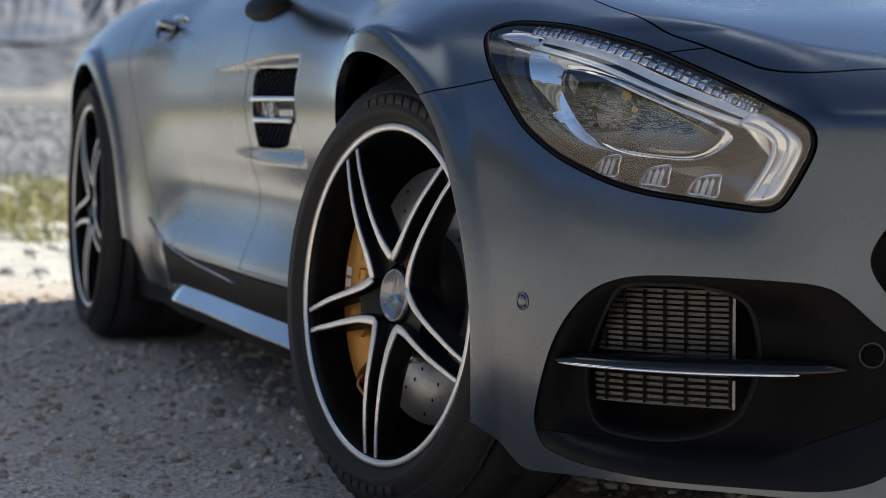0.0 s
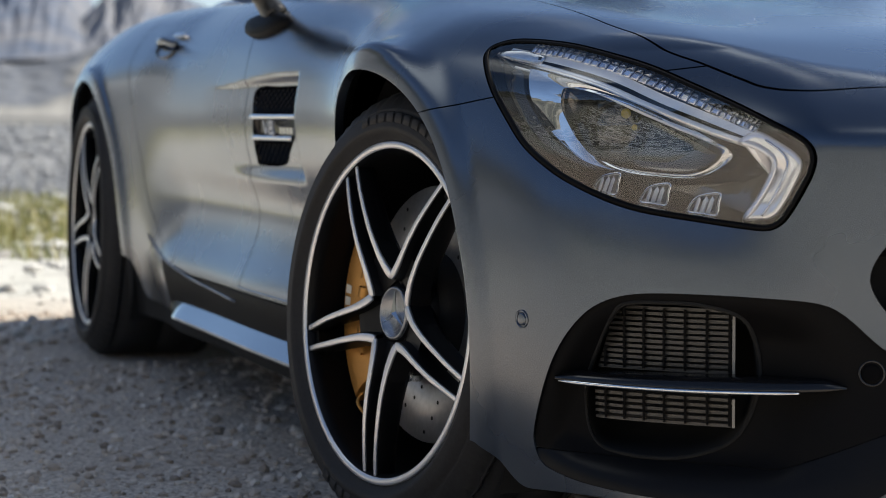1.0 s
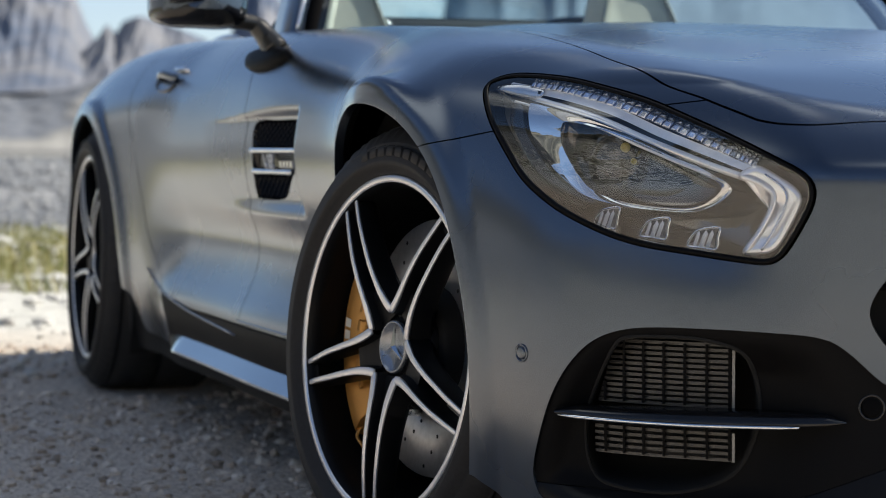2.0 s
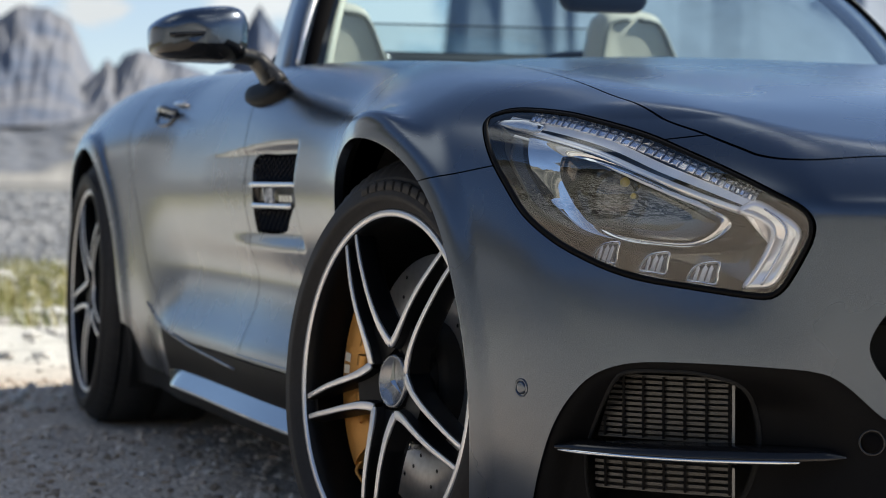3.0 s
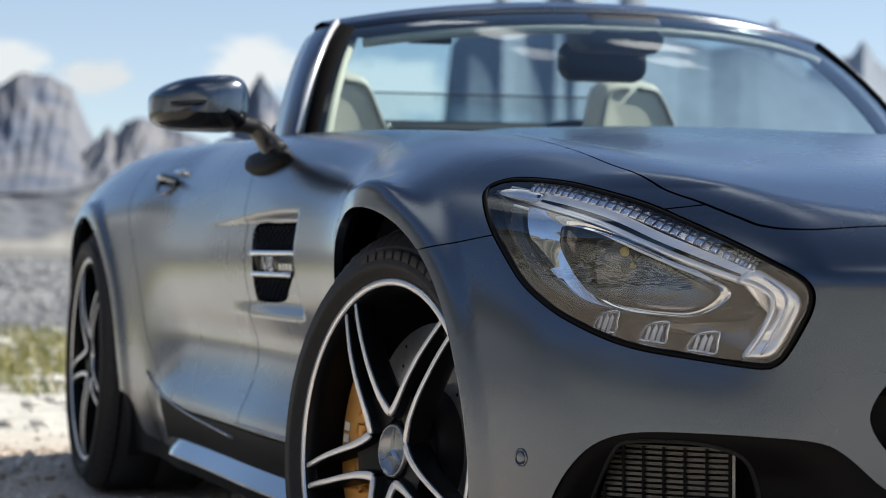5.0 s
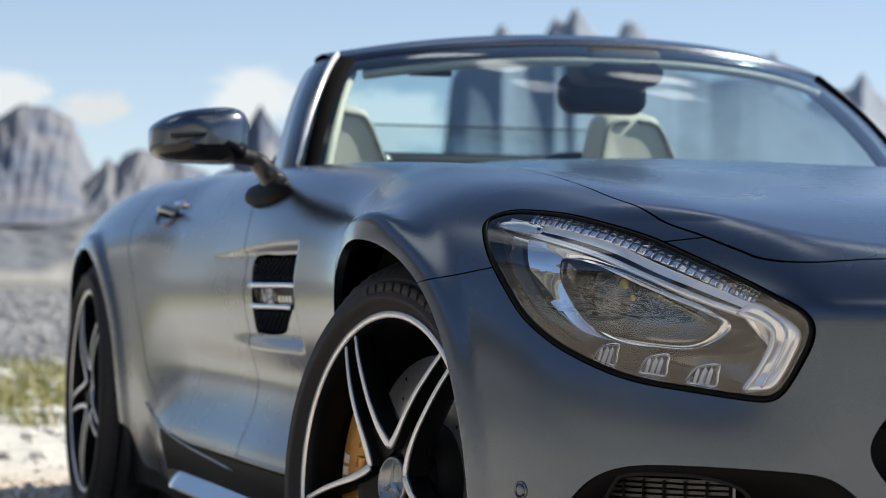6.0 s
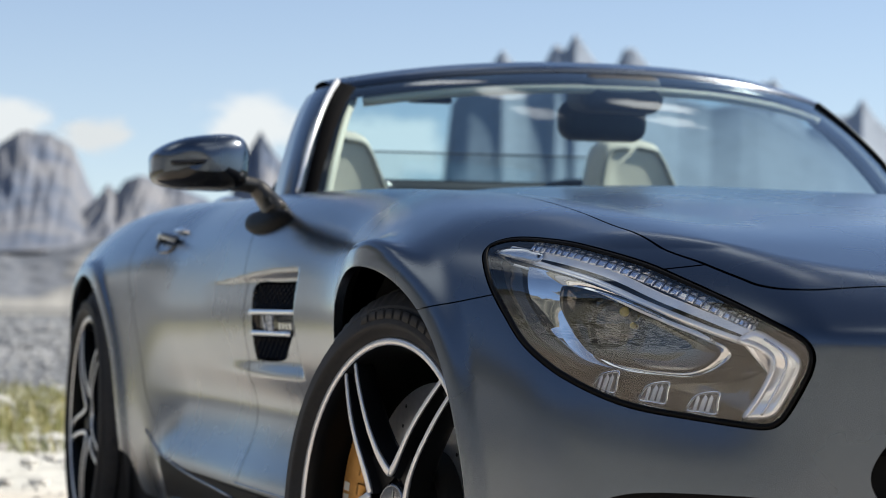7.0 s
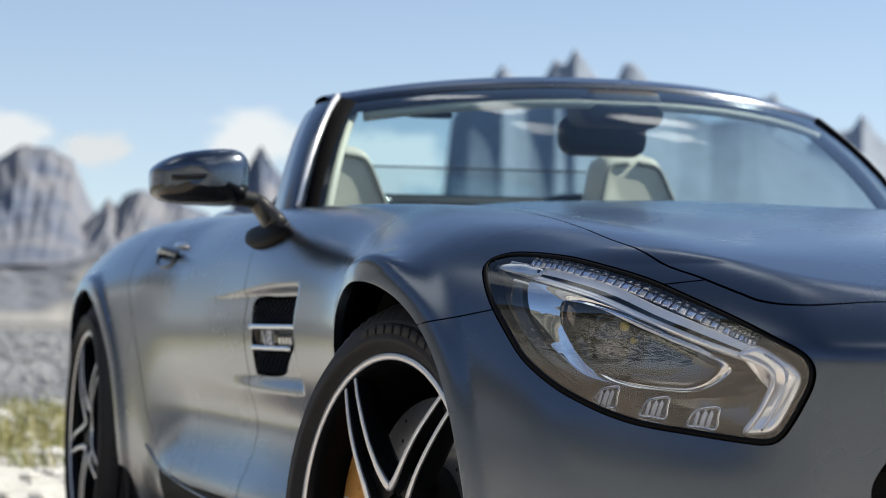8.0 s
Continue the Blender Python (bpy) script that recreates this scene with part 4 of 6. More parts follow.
        # the web that joins the two arms at the hub and at the rim
        for lo_, hi_, name_ in ((n - 17, n, "spoke_root"), (0, 4, "spoke_foot")):
            k_ = hi_ - lo_
            sink = np.array([0, 0.014 if lo_ else 0.009, 0])
            v = np.concatenate([paths[0][lo_:hi_] + sink, paths[1][lo_:hi_] + sink, paths[1][lo_:hi_] + 2.6 * sink, paths[0][lo_:hi_] + 2.6 * sink])
            f = [(r * k_ + i, r * k_ + i + 1, ((r + 1) % 4) * k_ + i + 1, ((r + 1) % 4) * k_ + i) for r in range(4) for i in range(k_ - 1)]
            f += [(0, k_, 2 * k_, 3 * k_), (4 * k_ - 1, 3 * k_ - 1, 2 * k_ - 1, k_ - 1)]
            link(name_, v, f, RIM, wheel, flat=True)
        for s_, p in zip((-1, 1), paths):
            w_ = np.interp(np.linspace(0, 1, n), [0, 0.4, 0.75, 0.92, 1], [0.0036, 0.0044, 0.0060, 0.0064, 0.0056])
            vv, ff = sweep(p, [(-1, -0.3), (1, -0.3), (1, 0.3), (0.8, 0.42), (-0.8, 0.42), (-1, 0.3)], -flat_across(p), scale=w_)
            link("spoke_edge", vv, ff, SILVER, wheel, "machined silver spoke edge")
        # lug nut in the gap near the hub
        a_ = math.radians(th + 36)
        c = np.array([0.052 * math.cos(a_), -(0.072 + lift), 0.052 * math.sin(a_)])
        vv, ff = lathe([(0.013, -0.02), (0.013, 0.0), (0.009, 0.003), (0.009, 0.010), (0.006, 0.012), (0.0, 0.012)], 12)
        link("lug_nut", vv + c, ff, RIM, wheel)
    o = hub_out + lift
    link("hub", *lathe([(0.074, o - 0.06), (0.074, o - 0.022), (0.060, o - 0.012), (0.041, o - 0.008), (0.040, o - 0.004)], 60), RIM, wheel)
    cap = link("hub_cap", *lathe([(0.040, o - 0.008), (0.040, o + 0.001), (0.0375, o + 0.003), (0.0355, o + 0.002), (0.0345, o), (0.0, o)], 60), material(name + "_cap", (0.30, 0.31, 0.33), 0.25, 0.8, spread=0.05), wheel, "grey hub cap with a three-pointed silver emblem")
    for k in range(3):
        a_ = math.radians(90 + 120 * k)
        u, w = np.array([math.cos(a_), 0, math.sin(a_)]), np.array([-math.sin(a_), 0, math.cos(a_)])
        base = np.array([0, -o, 0])
        v = [base + u * 0.035 + [0, -0.001, 0], base + w * 0.0055, base - w * 0.0055, base + [0, -0.005, 0], base - u * 0.006]
        link("emblem_ray", v, [(0, 1, 3), (0, 3, 2), (1, 4, 3), (4, 2, 3)], CHROME, cap, flat=True)
    if not brake:
        return wheel
    # brake: drilled disc, dark bell, bronze caliper
    y0, r_disc = -0.028, brake
    disc = link("brake_disc", *lathe([(0.095, -y0 - 0.034), (r_disc, -y0 - 0.034), (r_disc, -y0 - 0.004), (r_disc - 0.002, -y0), (0.098, -y0), (0.095, -y0 - 0.004)], 96), DISC, wheel, "drilled grey brake disc")
    link("disc_bell", *lathe([(0.095, -y0 - 0.01), (0.092, -y0 + 0.02), (0.085, -y0 + 0.03), (0.05, -y0 + 0.03)], 48), VOID, wheel)
    t = np.linspace(0, 2 * np.pi, 8, endpoint=False)
    for k in range(48):
        a_, r = math.radians(7.5 * k), r_disc - 0.016 - 0.022 * (k % 4)
        c = np.array([r * math.cos(a_), y0 - 0.0006, r * math.sin(a_)])
        link("drill_hole", c + 0.0033 * np.stack([np.cos(t), 0 * t, np.sin(t)], 1), [tuple(range(8))], VOID, disc, flat=True)
    arc = np.radians(np.linspace(146, 222, 30))
    rows = []
    for r, out in ((0.138, 0.02), (0.138, 0.052), (0.146, 0.060), (0.186, 0.066), (0.212, 0.063), (0.224, 0.052), (0.226, -0.03), (0.17, -0.035)):
        rows.append(np.stack([r * np.cos(arc), np.full(30, -out), r * np.sin(arc)], 1))
    v = np.concatenate(rows)
    f = [(q * 30 + i, q * 30 + i + 1, ((q + 1) % 8) * 30 + i + 1, ((q + 1) % 8) * 30 + i) for q in range(8) for i in range(29)]
    f += [tuple(q * 30 for q in range(8)), tuple(q * 30 + 29 for q in range(8))[::-1]]
    ob = link("caliper_body", v, f, BRASS, wheel, "bronze brake caliper body")
    ob.data.set_sharp_from_angle(angle=radians(30))
    for d0 in (158, 169, 191, 202):
        pts = np.radians(np.linspace(d0, d0 + 6, 5))
        vv = np.concatenate([np.stack([r * np.cos(pts), np.full(5, -out), r * np.sin(pts)], 1) for r, out in ((0.144, 0.060), (0.148, 0.068), (0.160, 0.069), (0.163, 0.062))])
        link("caliper_rib", vv, [(q * 5 + i, q * 5 + i + 1, q * 5 + 6 + i, q * 5 + 5 + i) for q in range(3) for i in range(4)], BRASS, wheel)
    for i, (d0, d1) in enumerate(((171, 175), (176.5, 180.5), (182, 186))):
        pts = np.radians(np.linspace(d0, d1, 5))
        vv = np.concatenate([np.stack([r * np.cos(pts), np.full(5, -0.0668), r * np.sin(pts)], 1) for r in (0.186, 0.203)])
        link("caliper_mark", vv, [(i_, i_ + 1, 6 + i_, 5 + i_) for i_ in range(4)], material("caliper_print_%d" % i, (0.75, 0.68, 0.55), 0.4), wheel)
    pipe = line([(-0.150, -0.045, -0.125), (-0.155, -0.06, -0.148), (-0.143, -0.058, -0.163), (-0.12, -0.05, -0.180), (-0.11, -0.03, -0.195)], 6)
    link("brake_pipe", *tube(pipe, 0.0028, 8), BRASS, wheel, "thin bronze brake pipe")
    eye = np.array([-0.020, -0.03, -0.095])
    link("fitting", *tube(np.array([eye, eye + [0.0, -0.018, 0.0], eye + [0.0, -0.02, 0]]), 0.010, 14), SATIN, wheel)
    return wheel


STEER, CAMBER = 12.6, 4.0
place = lambda x, y, z, turn, camber: pose(x, y, z, 0, 0, turn) @ pose(0, 0, 0, -camber)
make_wheel("front_wheel", place(0, -0.846, 0.334, STEER, CAMBER), 0.334, 0.232, 0.2565, 0.090, 50.0, "black five-spoke front wheel with machined silver edges", 0.195)
make_wheel("front_wheel", place(0, 0.846, 0.334, 180 + STEER, 0.0), 0.334, 0.232, 0.2565, 0.090, 40.0, "black five-spoke front wheel with machined silver edges", 0)
make_wheel("rear_wheel", place(-2.63, -0.82, 0.3455, 0, 1.5), 0.3455, 0.32, 0.269, 0.090, 48.0, "black five-spoke rear wheel with machined silver edges", 0)
make_wheel("rear_wheel", place(-2.63, 0.82, 0.3455, 180, 1.5), 0.3455, 0.32, 0.269, 0.090, 30.0, "black five-spoke rear wheel with machined silver edges", 0)

# ---------------------------------------------------------------- fender vents, door handles, mirrors
def on_side(x, z, out=0.0):
    x, z = np.asarray(x, float), np.asarray(z, float)
    return np.stack([x, -side(x, z) - out, z], -1)


vents = [empty("fender_vent", car, label="black mesh fender vent with two chrome bars") for _ in range(2)]
o = VENT
v, f = capped([on_side(o[:, 0], o[:, 1], 0.0005), on_side(o[:, 0], o[:, 1], -0.010), on_side(*inset(o, 0.004).T, -0.012)])
pair("vent_backing", v, f, GLOSS, vents)
for i in range(26):
    for j in range(10):
        x, z = -1.08 + 0.0155 * i, 0.545 + 0.0148 * (j + 0.5 * (i % 2))
        if vent_in(np.array([(x, z)]))[0] < 0.004 or 0.585 < z < 0.638:
            continue
        t = np.linspace(0, 2 * np.pi, 6, endpoint=False)
        lo, hi = [on_side(x + r * np.cos(t), z + 0.9 * r * np.sin(t), dd) for r, dd in ((0.0088, -0.006), (0.0066, -0.003))]
        li = on_side(x + 0.0062 * np.cos(t), z + 0.0055 * np.sin(t), -0.010)
        pair("mesh_cell", *band([lo, hi, li]), GLOSS, vents, flat=True)
for z in (0.6335, 0.5925):
    x0, x1 = -1.080, -0.756 - (0.060 if z < 0.6 else 0)
    xs = np.linspace(x0, x1, 16)
    v, f = sweep(on_side(xs, np.full(16, z), 0.004), [(-0.0062, -0.008), (0.0062, -0.008), (0.0052, 0.002), (0.0, 0.005), (-0.0052, 0.002)], np.tile((0, 0, 1.0), (16, 1)))
    pair("vent_bar", v, f, CHROME, vents, "chrome bar")
# badge: the characters that can be read, then plain bars
for k, parent in enumerate(vents):
    cu = bpy.data.curves.new("badge", "FONT")
    cu.body, cu.size, cu.extrude, cu.align_x = "V8", 0.040, 0.0025, "LEFT"
    tmp = new("badge", cu)
    bpy.context.view_layer.update()
    me = bpy.data.meshes.new_from_object(tmp.evaluated_get(bpy.context.evaluated_depsgraph_get()))
    bpy.data.objects.remove(tmp)
    me.materials.clear()
    me.materials.append(BADGE)
    ob = new("badge", me)
    ob.parent = parent
    ww = float(side(np.array([-0.93]), np.array([0.61]))[0])
    ob.matrix_basis = pose(-1.005, -ww - 0.004, 0.599, 90, 0, 0) @ Matrix.Diagonal((1.9, 1, 1, 1)) if k == 0 else pose(-0.80, ww + 0.004, 0.599, 90, 0, 180) @ Matrix.Diagonal((1.9, 1, 1, 1))
    tagged(ob, "silver badge letters")
for i in range(7):
    x = -0.885 + 0.0235 * i
    v = [on_side(x + a, 0.6075 + b, c) for c in (0.002, 0.004) for a, b in ((0, -0.006), (0.014, -0.006), (0.014, 0.006), (0, 0.006))]
    pair("badge_bar", v, [(0, 1, 2, 3), (4, 5, 6, 7), (0, 1, 5, 4), (1, 2, 6, 5), (2, 3, 7, 6), (3, 0, 4, 7)], BADGE, vents, flat=True)

# door handles: a dark pocket with a bright grip
c = onto(np.array([[-1.95, 0, 0.45]]), np.array([[0, -0.90, 0.345]]) / math.hypot(0.90, 0.345))[0]
nrm = outward(c[None])[0]
tx = np.array([1.0, 0, 0]) - nrm * nrm[0]
tx /= np.linalg.norm(tx)
tz = np.cross(nrm, tx)
t = np.linspace(0, 2 * np.pi, 28, endpoint=False)


def on_door(a, b, d):
    return c + a[:, None] * tx + b[:, None] * tz * np.sign(tz[2]) + np.asarray(d).reshape(-1, 1) * nrm


v, f = capped([on_door(0.085 * k * np.cos(t), 0.027 * k * np.sin(t), dd) for k, dd in ((1.0, -0.003), (0.97, 0.004), (0.9, 0.0045), (0.8, -0.006))])
pocket = pair("door_handle", v, f, GLOSS, doors, "dark handle pocket with a chrome grip")
xs = np.linspace(-0.075, 0.08, 14)
path = on_door(xs, 0.010 + 0 * xs, 0.020 * np.sin(np.linspace(0.25, 2.9, 14)))
v, f = sweep(path, [(-0.010, -0.004), (0.010, -0.004), (0.010, 0.004), (0.004, 0.007), (-0.006, 0.006)], np.tile((0, 0, 1.0), (14, 1)))
pair("grip", v, f, PAINT, pocket)
v, f = capped([on_door(0.055 * k * np.cos(t) + 0.06, 0.008 * k * np.sin(t) + 0.037, dd) for k, dd in ((1.0, -0.003), (0.95, 0.006), (0.6, 0.008))])
pair("lock_cover", v, f, SATIN, pocket)

# outside mirrors
mirrors = [empty("door_mirror", car, label="dark grey door mirror on a curved arm") for _ in range(2)]
MC = np.array([-1.13, -0.985, 0.934])


def mirror_shell(rows, cols=48):
    out = []
    for x, k, drop in rows:
        t = np.linspace(0, 2 * np.pi, cols, endpoint=False)
        cy, sy = np.cos(t), np.sin(t)
        y = np.sign(cy) * np.abs(cy) ** 0.55
        tall = np.where(sy > 0, 0.052 + 0.010 * y - 0.014 * np.maximum(-y, 0) ** 2, 0.057 + 0.004 * y)
        z = np.sign(sy) * np.abs(sy) ** np.where(sy > 0, 0.62, 0.45) * tall
        out.append(MC + np.stack([np.full(cols, x) - 0.030 * np.maximum(-y, 0) ** 2 * k, 0.094 * y * k, z * k + drop], 1))
    return out


rows = mirror_shell([(0.070, 0.10, 0.0), (0.068, 0.42, 0.0), (0.060, 0.70, 0.0), (0.046, 0.87, 0.0), (0.026, 0.96, 0.0), (0.0, 1.0, 0.0), (-0.036, 1.01, 0.0), (-0.048, 0.985, 0.0), (-0.050, 0.94, 0.0), (-0.044, 0.92, 0.0)])
v, f = band(rows)
m = len(rows[0])
v = np.concatenate([v, [rows[0].mean(0) + np.array([0.001, 0, 0])]])
f += [((j + 1) % m, j, len(v) - 1) for j in range(m)]
upper = [q for q in f if np.mean([v[i][2] for i in q]) > MC[2] - 0.020]
lower_ = [q for q in f if q not in set(upper)]
pair("mirror_cap", v, upper, PAINT, mirrors, "dark grey cap")
pair("mirror_base", v, lower_, GLOSS, mirrors, "gloss black underside")
v, f = capped([rows[-1], MC + (rows[-1] - MC) * np.array([1, 0.98, 0.98])])
pair("mirror_glass", v, f, MIRROR, mirrors)
ys = np.linspace(-0.072, 0.05, 12)
path = MC + np.stack([0.0655 - 2.6 * (ys + 0.005) ** 2, ys, np.full(12, -0.004) + 0.06 * ys], 1)
v, f = sweep(path, [(-0.0045, -0.01), (0.0045, -0.01), (0.0045, 0.003), (-0.0045, 0.003)], np.tile((0, 0, 1.0), (12, 1)))
pair("turn_signal", v, f, GLOSS, mirrors, "dark indicator strip")
arm = line([MC + np.array([-0.005, 0.045, -0.040]), MC + np.array([-0.010, 0.10, -0.044]), (-1.14, -0.865, 0.880), (-1.13, -0.845, 0.852), (-1.11, -0.835, 0.828)], 7)
n = len(arm)
v, f = sweep(arm, [(-1, -0.35), (-0.4, -0.55), (0.5, -0.5), (1, 0), (0.5, 0.5), (-0.4, 0.55), (-1, 0.35)], np.tile((1.0, 0, 0), (n, 1)), scale=np.interp(np.linspace(0, 1, n), [0, 0.3, 0.6, 1], [0.030, 0.030, 0.034, 0.045]))
pair("mirror_arm", v, f, material("arm_satin", (0.055, 0.053, 0.050), 0.34, 0.6), mirrors, "curved dark satin arm")
t = np.linspace(0, 2 * np.pi, 30, endpoint=False)
fx, fz = np.cos(t), np.sin(t)
pts = []
for k, d in ((1.0, 0.0), (0.98, 0.008), (0.86, 0.014), (0.5, 0.018)):
    X = -1.12 + 0.155 * k * fx
    Z = 0.826 + k * np.where(fz > 0, 0.018, 0.040) * fz
    q = onto(np.stack([X, 0 * X, np.full(30, 0.45)], 1), np.stack([0 * X, -np.full(30, 0.86), Z - 0.45], 1) / np.hypot(0.86, Z - 0.45)[:, None])
    pts.append(q + d * outward(q))
v, f = capped(pts)
pair("mirror_foot", v, f, BLACK, mirrors, "black plastic foot")

# ---------------------------------------------------------------- windscreen
def screen_point(u, k):
    """u: -1 right pillar to 1 left pillar; k: 0 at the cowl, 1 at the header."""
    u, k = np.asarray(u, float), np.asarray(k, float)
    x0, z0, w0 = -0.90 - 0.405 * np.abs(u) ** 2.2, 0.895 - 0.015 * u ** 2, 0.735
    x1, z1, w1 = -1.37 - 0.135 * np.abs(u) ** 2.4, 1.172 - 0.045 * np.abs(u) ** 2.2, 0.598
    b = k * (1 - k)
    return np.stack([x0 + (x1 - x0) * k + 0.10 * b, u * (w0 + (w1 - w0) * k + 0.03 * b), z0 + (z1 - z0) * k + 0.10 * b * (1 - np.clip(u, 0, 1) ** 4)], -1)


uu, kk = np.meshgrid(np.linspace(-1, 1, 60), np.linspace(-0.12, 1, 30))
v = screen_point(uu, kk).reshape(-1, 3)
f = [(r * 60 + i, r * 60 + i + 1, r * 60 + 61 + i, r * 60 + 60 + i) for r in range(29) for i in range(59)]
glass = link("windscreen", v, f, SCREEN, car, "raked clear windscreen")
glass.visible_shadow = False
for ends in (-1, 1):
    ks = np.linspace(-0.12, 1.02 if ends < 0 else 1.0, 26)
    inn = screen_point(np.full(26, ends * (1.0 if ends < 0 else 0.985)), ks)
    out = inn + np.stack([-0.205 + 0.05 * ks, ends * (0.012 + 0.022 * ks), -0.006 + 0.0 * ks], 1) * (1 if ends < 0 else 0.2)
    thick = 1.0 if ends < 0 else 0.35
    # the pillar: a broad painted blade from the glass edge back to the side window
    rows = [inn + np.array([0.004, 0, 0.004]), inn + thick * np.array([-0.03, ends * 0.014, 0.010]), 0.5 * (inn + out) + thick * np.array([0, ends * 0.012, 0.010]), out, out + np.array([-0.01, -ends * 0.02, -0.012]), 0.5 * (inn + out) - np.array([0, ends * 0.05, 0.02]), inn + np.array([0, -ends * 0.015, -0.02])]
    v = np.concatenate(rows)
    f = [(r * 26 + i, r * 26 + i + 1, ((r + 1) % 7) * 26 + i + 1, ((r + 1) % 7) * 26 + i) for r in range(7) for i in range(25)]
    f += [tuple(r * 26 for r in range(7))[::-1], tuple(r * 26 + 25 for r in range(7))]
    ob = link("windscreen_pillar", v, f, PAINT, car, "dark grey windscreen pillar")
    p2 = inn[2:] + thick * np.array([0.010, ends * 0.006, 0.014])
    v, f = sweep(p2, [(thick * a, thick * b) for a, b in ((-0.0085, -0.004), (0.0085, -0.004), (0.007, 0.004), (-0.007, 0.004))], np.tile((0.85, 0.5 * ends, 0), (24, 1)))
    link("pillar_trim", v, f, TRIM, car, "bright silver trim strip")
    p3 = screen_point(np.full(26, ends * (0.972 if ends < 0 else 0.975)), ks) + np.array([0.003, 0, 0.004])
    wd = 0.020 if ends < 0 else 0.0035
    v, f = sweep(p3, [(-wd, -0.003), (wd, -0.003), (wd, 0.003), (-wd, 0.003)], np.tile((0.1, 1.0 * ends, 0), (26, 1)))
    link("pillar_band", v, f, MATT, car)
    p4 = screen_point(np.full(26, ends * (0.938 if ends < 0 else 0.918)), np.linspace(-0.1, 0.93, 26)) + np.array([-0.03, 0, -0.012])
    v, f = sweep(p4, [(-0.013, -0.010), (0.008, -0.010), (0.008, 0.006), (-0.013, 0.006)], np.tile((0.1, 1.0 * ends, 0), (26, 1)))
    link("pillar_lining", v, f, LEATHER if ends < 0 else CABIN, car, "pale pillar lining")
us = np.linspace(-1.0, 1.0, 60)
edge = screen_point(us, np.ones(60))
slope = np.stack([np.full(60, -0.10), 0.02 * us, np.full(60, 0.030) - 0.006 * us ** 2], 1)
rows = [edge + np.array([0.002, 0, 0.003]), edge + 0.3 * slope + np.array([0, 0, 0.007]), edge + 0.8 * slope + np.array([0, 0, 0.007]), edge + slope, edge + slope + np.array([-0.03, 0, -0.004]), edge + slope + np.array([-0.035, 0, -0.03]), edge + np.array([-0.01, 0, -0.022])]
v = np.concatenate(rows)
f = [(r * 60 + i, r * 60 + i + 1, ((r + 1) % 7) * 60 + i + 1, ((r + 1) % 7) * 60 + i) for r in range(7) for i in range(59)]
link("windscreen_header", v, f, PAINT, car, "dark grey windscreen header")
p = screen_point(us * 0.97, np.full(60, 0.945)) + np.array([-0.004, 0, -0.004])
v, f = sweep(p, [(-0.030, -0.003), (0.030, -0.003), (0.030, 0.003), (-0.030, 0.003)], np.tile((1.0, 0, -0.45), (60, 1)))
link("screen_band", v, f, GLOSS, car)
p = screen_point(us * 0.88, np.full(60, 0.865)) + np.array([-0.05, 0, -0.012])
v, f = sweep(p, [(-0.042, -0.010), (0.036, -0.012), (0.036, 0.006), (-0.042, 0.008)], np.tile((1.0, 0, -0.3), (60, 1)))
link("header_lining", v, f, LEATHER, car, "pale header lining")
part("sun_visor_clip", box((0.02, 0.10, 0.018), (-1.46, -0.40, 1.108), 0.005), CABIN, car)
part("interior_mirror", box((0.072, 0.212, 0.094), (-1.44, 0.006, 1.070), 0.035, 6), CABIN, car, "dark interior mirror")
part("mirror_stem", box((0.13, 0.20, 0.085), (-1.375, 0.010, 1.122), 0.030, 4), CABIN, car)

# ---------------------------------------------------------------- cabin
pts = np.array([(x, -w) for x, w in COCKPIT[:-2]] + [(x, w) for x, w in COCKPIT[:-2][::-1]])
rim_ = onto(np.stack([pts[:, 0], pts[:, 1] * 0.999, np.full(len(pts), 0.5)], 1), np.tile((0, 0, 1.0), (len(pts), 1)))
low_ = np.stack([pts[:, 0] * 0.97 - 0.05, pts[:, 1] * 0.93, np.full(len(pts), 0.36)], 1)
v, f = capped([rim_ + np.array([0, 0, -0.001]), rim_ * np.array([1, 0.985, 1]) + np.array([0, 0, -0.012]), low_])
link("cabin_tub", v, f, CABIN, car, "dark cabin lining")
v, f = [], []
for i, x in enumerate(np.linspace(-0.95, -1.42, 10)):
    for y in np.linspace(-0.62, 0.62, 25):
        v.append((x - 0.12 * (y / 0.62) ** 2, y, 0.868 + 0.012 * math.sin(i / 9 * 3.1) - (0.25 if i == 9 else 0)))
f = [(r * 25 + i, r * 25 + i + 1, r * 25 + 26 + i, r * 25 + 25 + i) for r in range(9) for i in range(24)]
link("dashboard", v, f, CABIN, car, "dark dashboard")
t = np.linspace(0, 2 * np.pi, 41)
path = np.array([-1.52, 0.37, 0.70]) + np.stack([0.06 * np.sin(t), 0.175 * np.cos(t), 0.165 * np.sin(t)], 1)
link("steering_wheel", *tube(path, 0.014, 10), CABIN, car, "dark steering wheel")
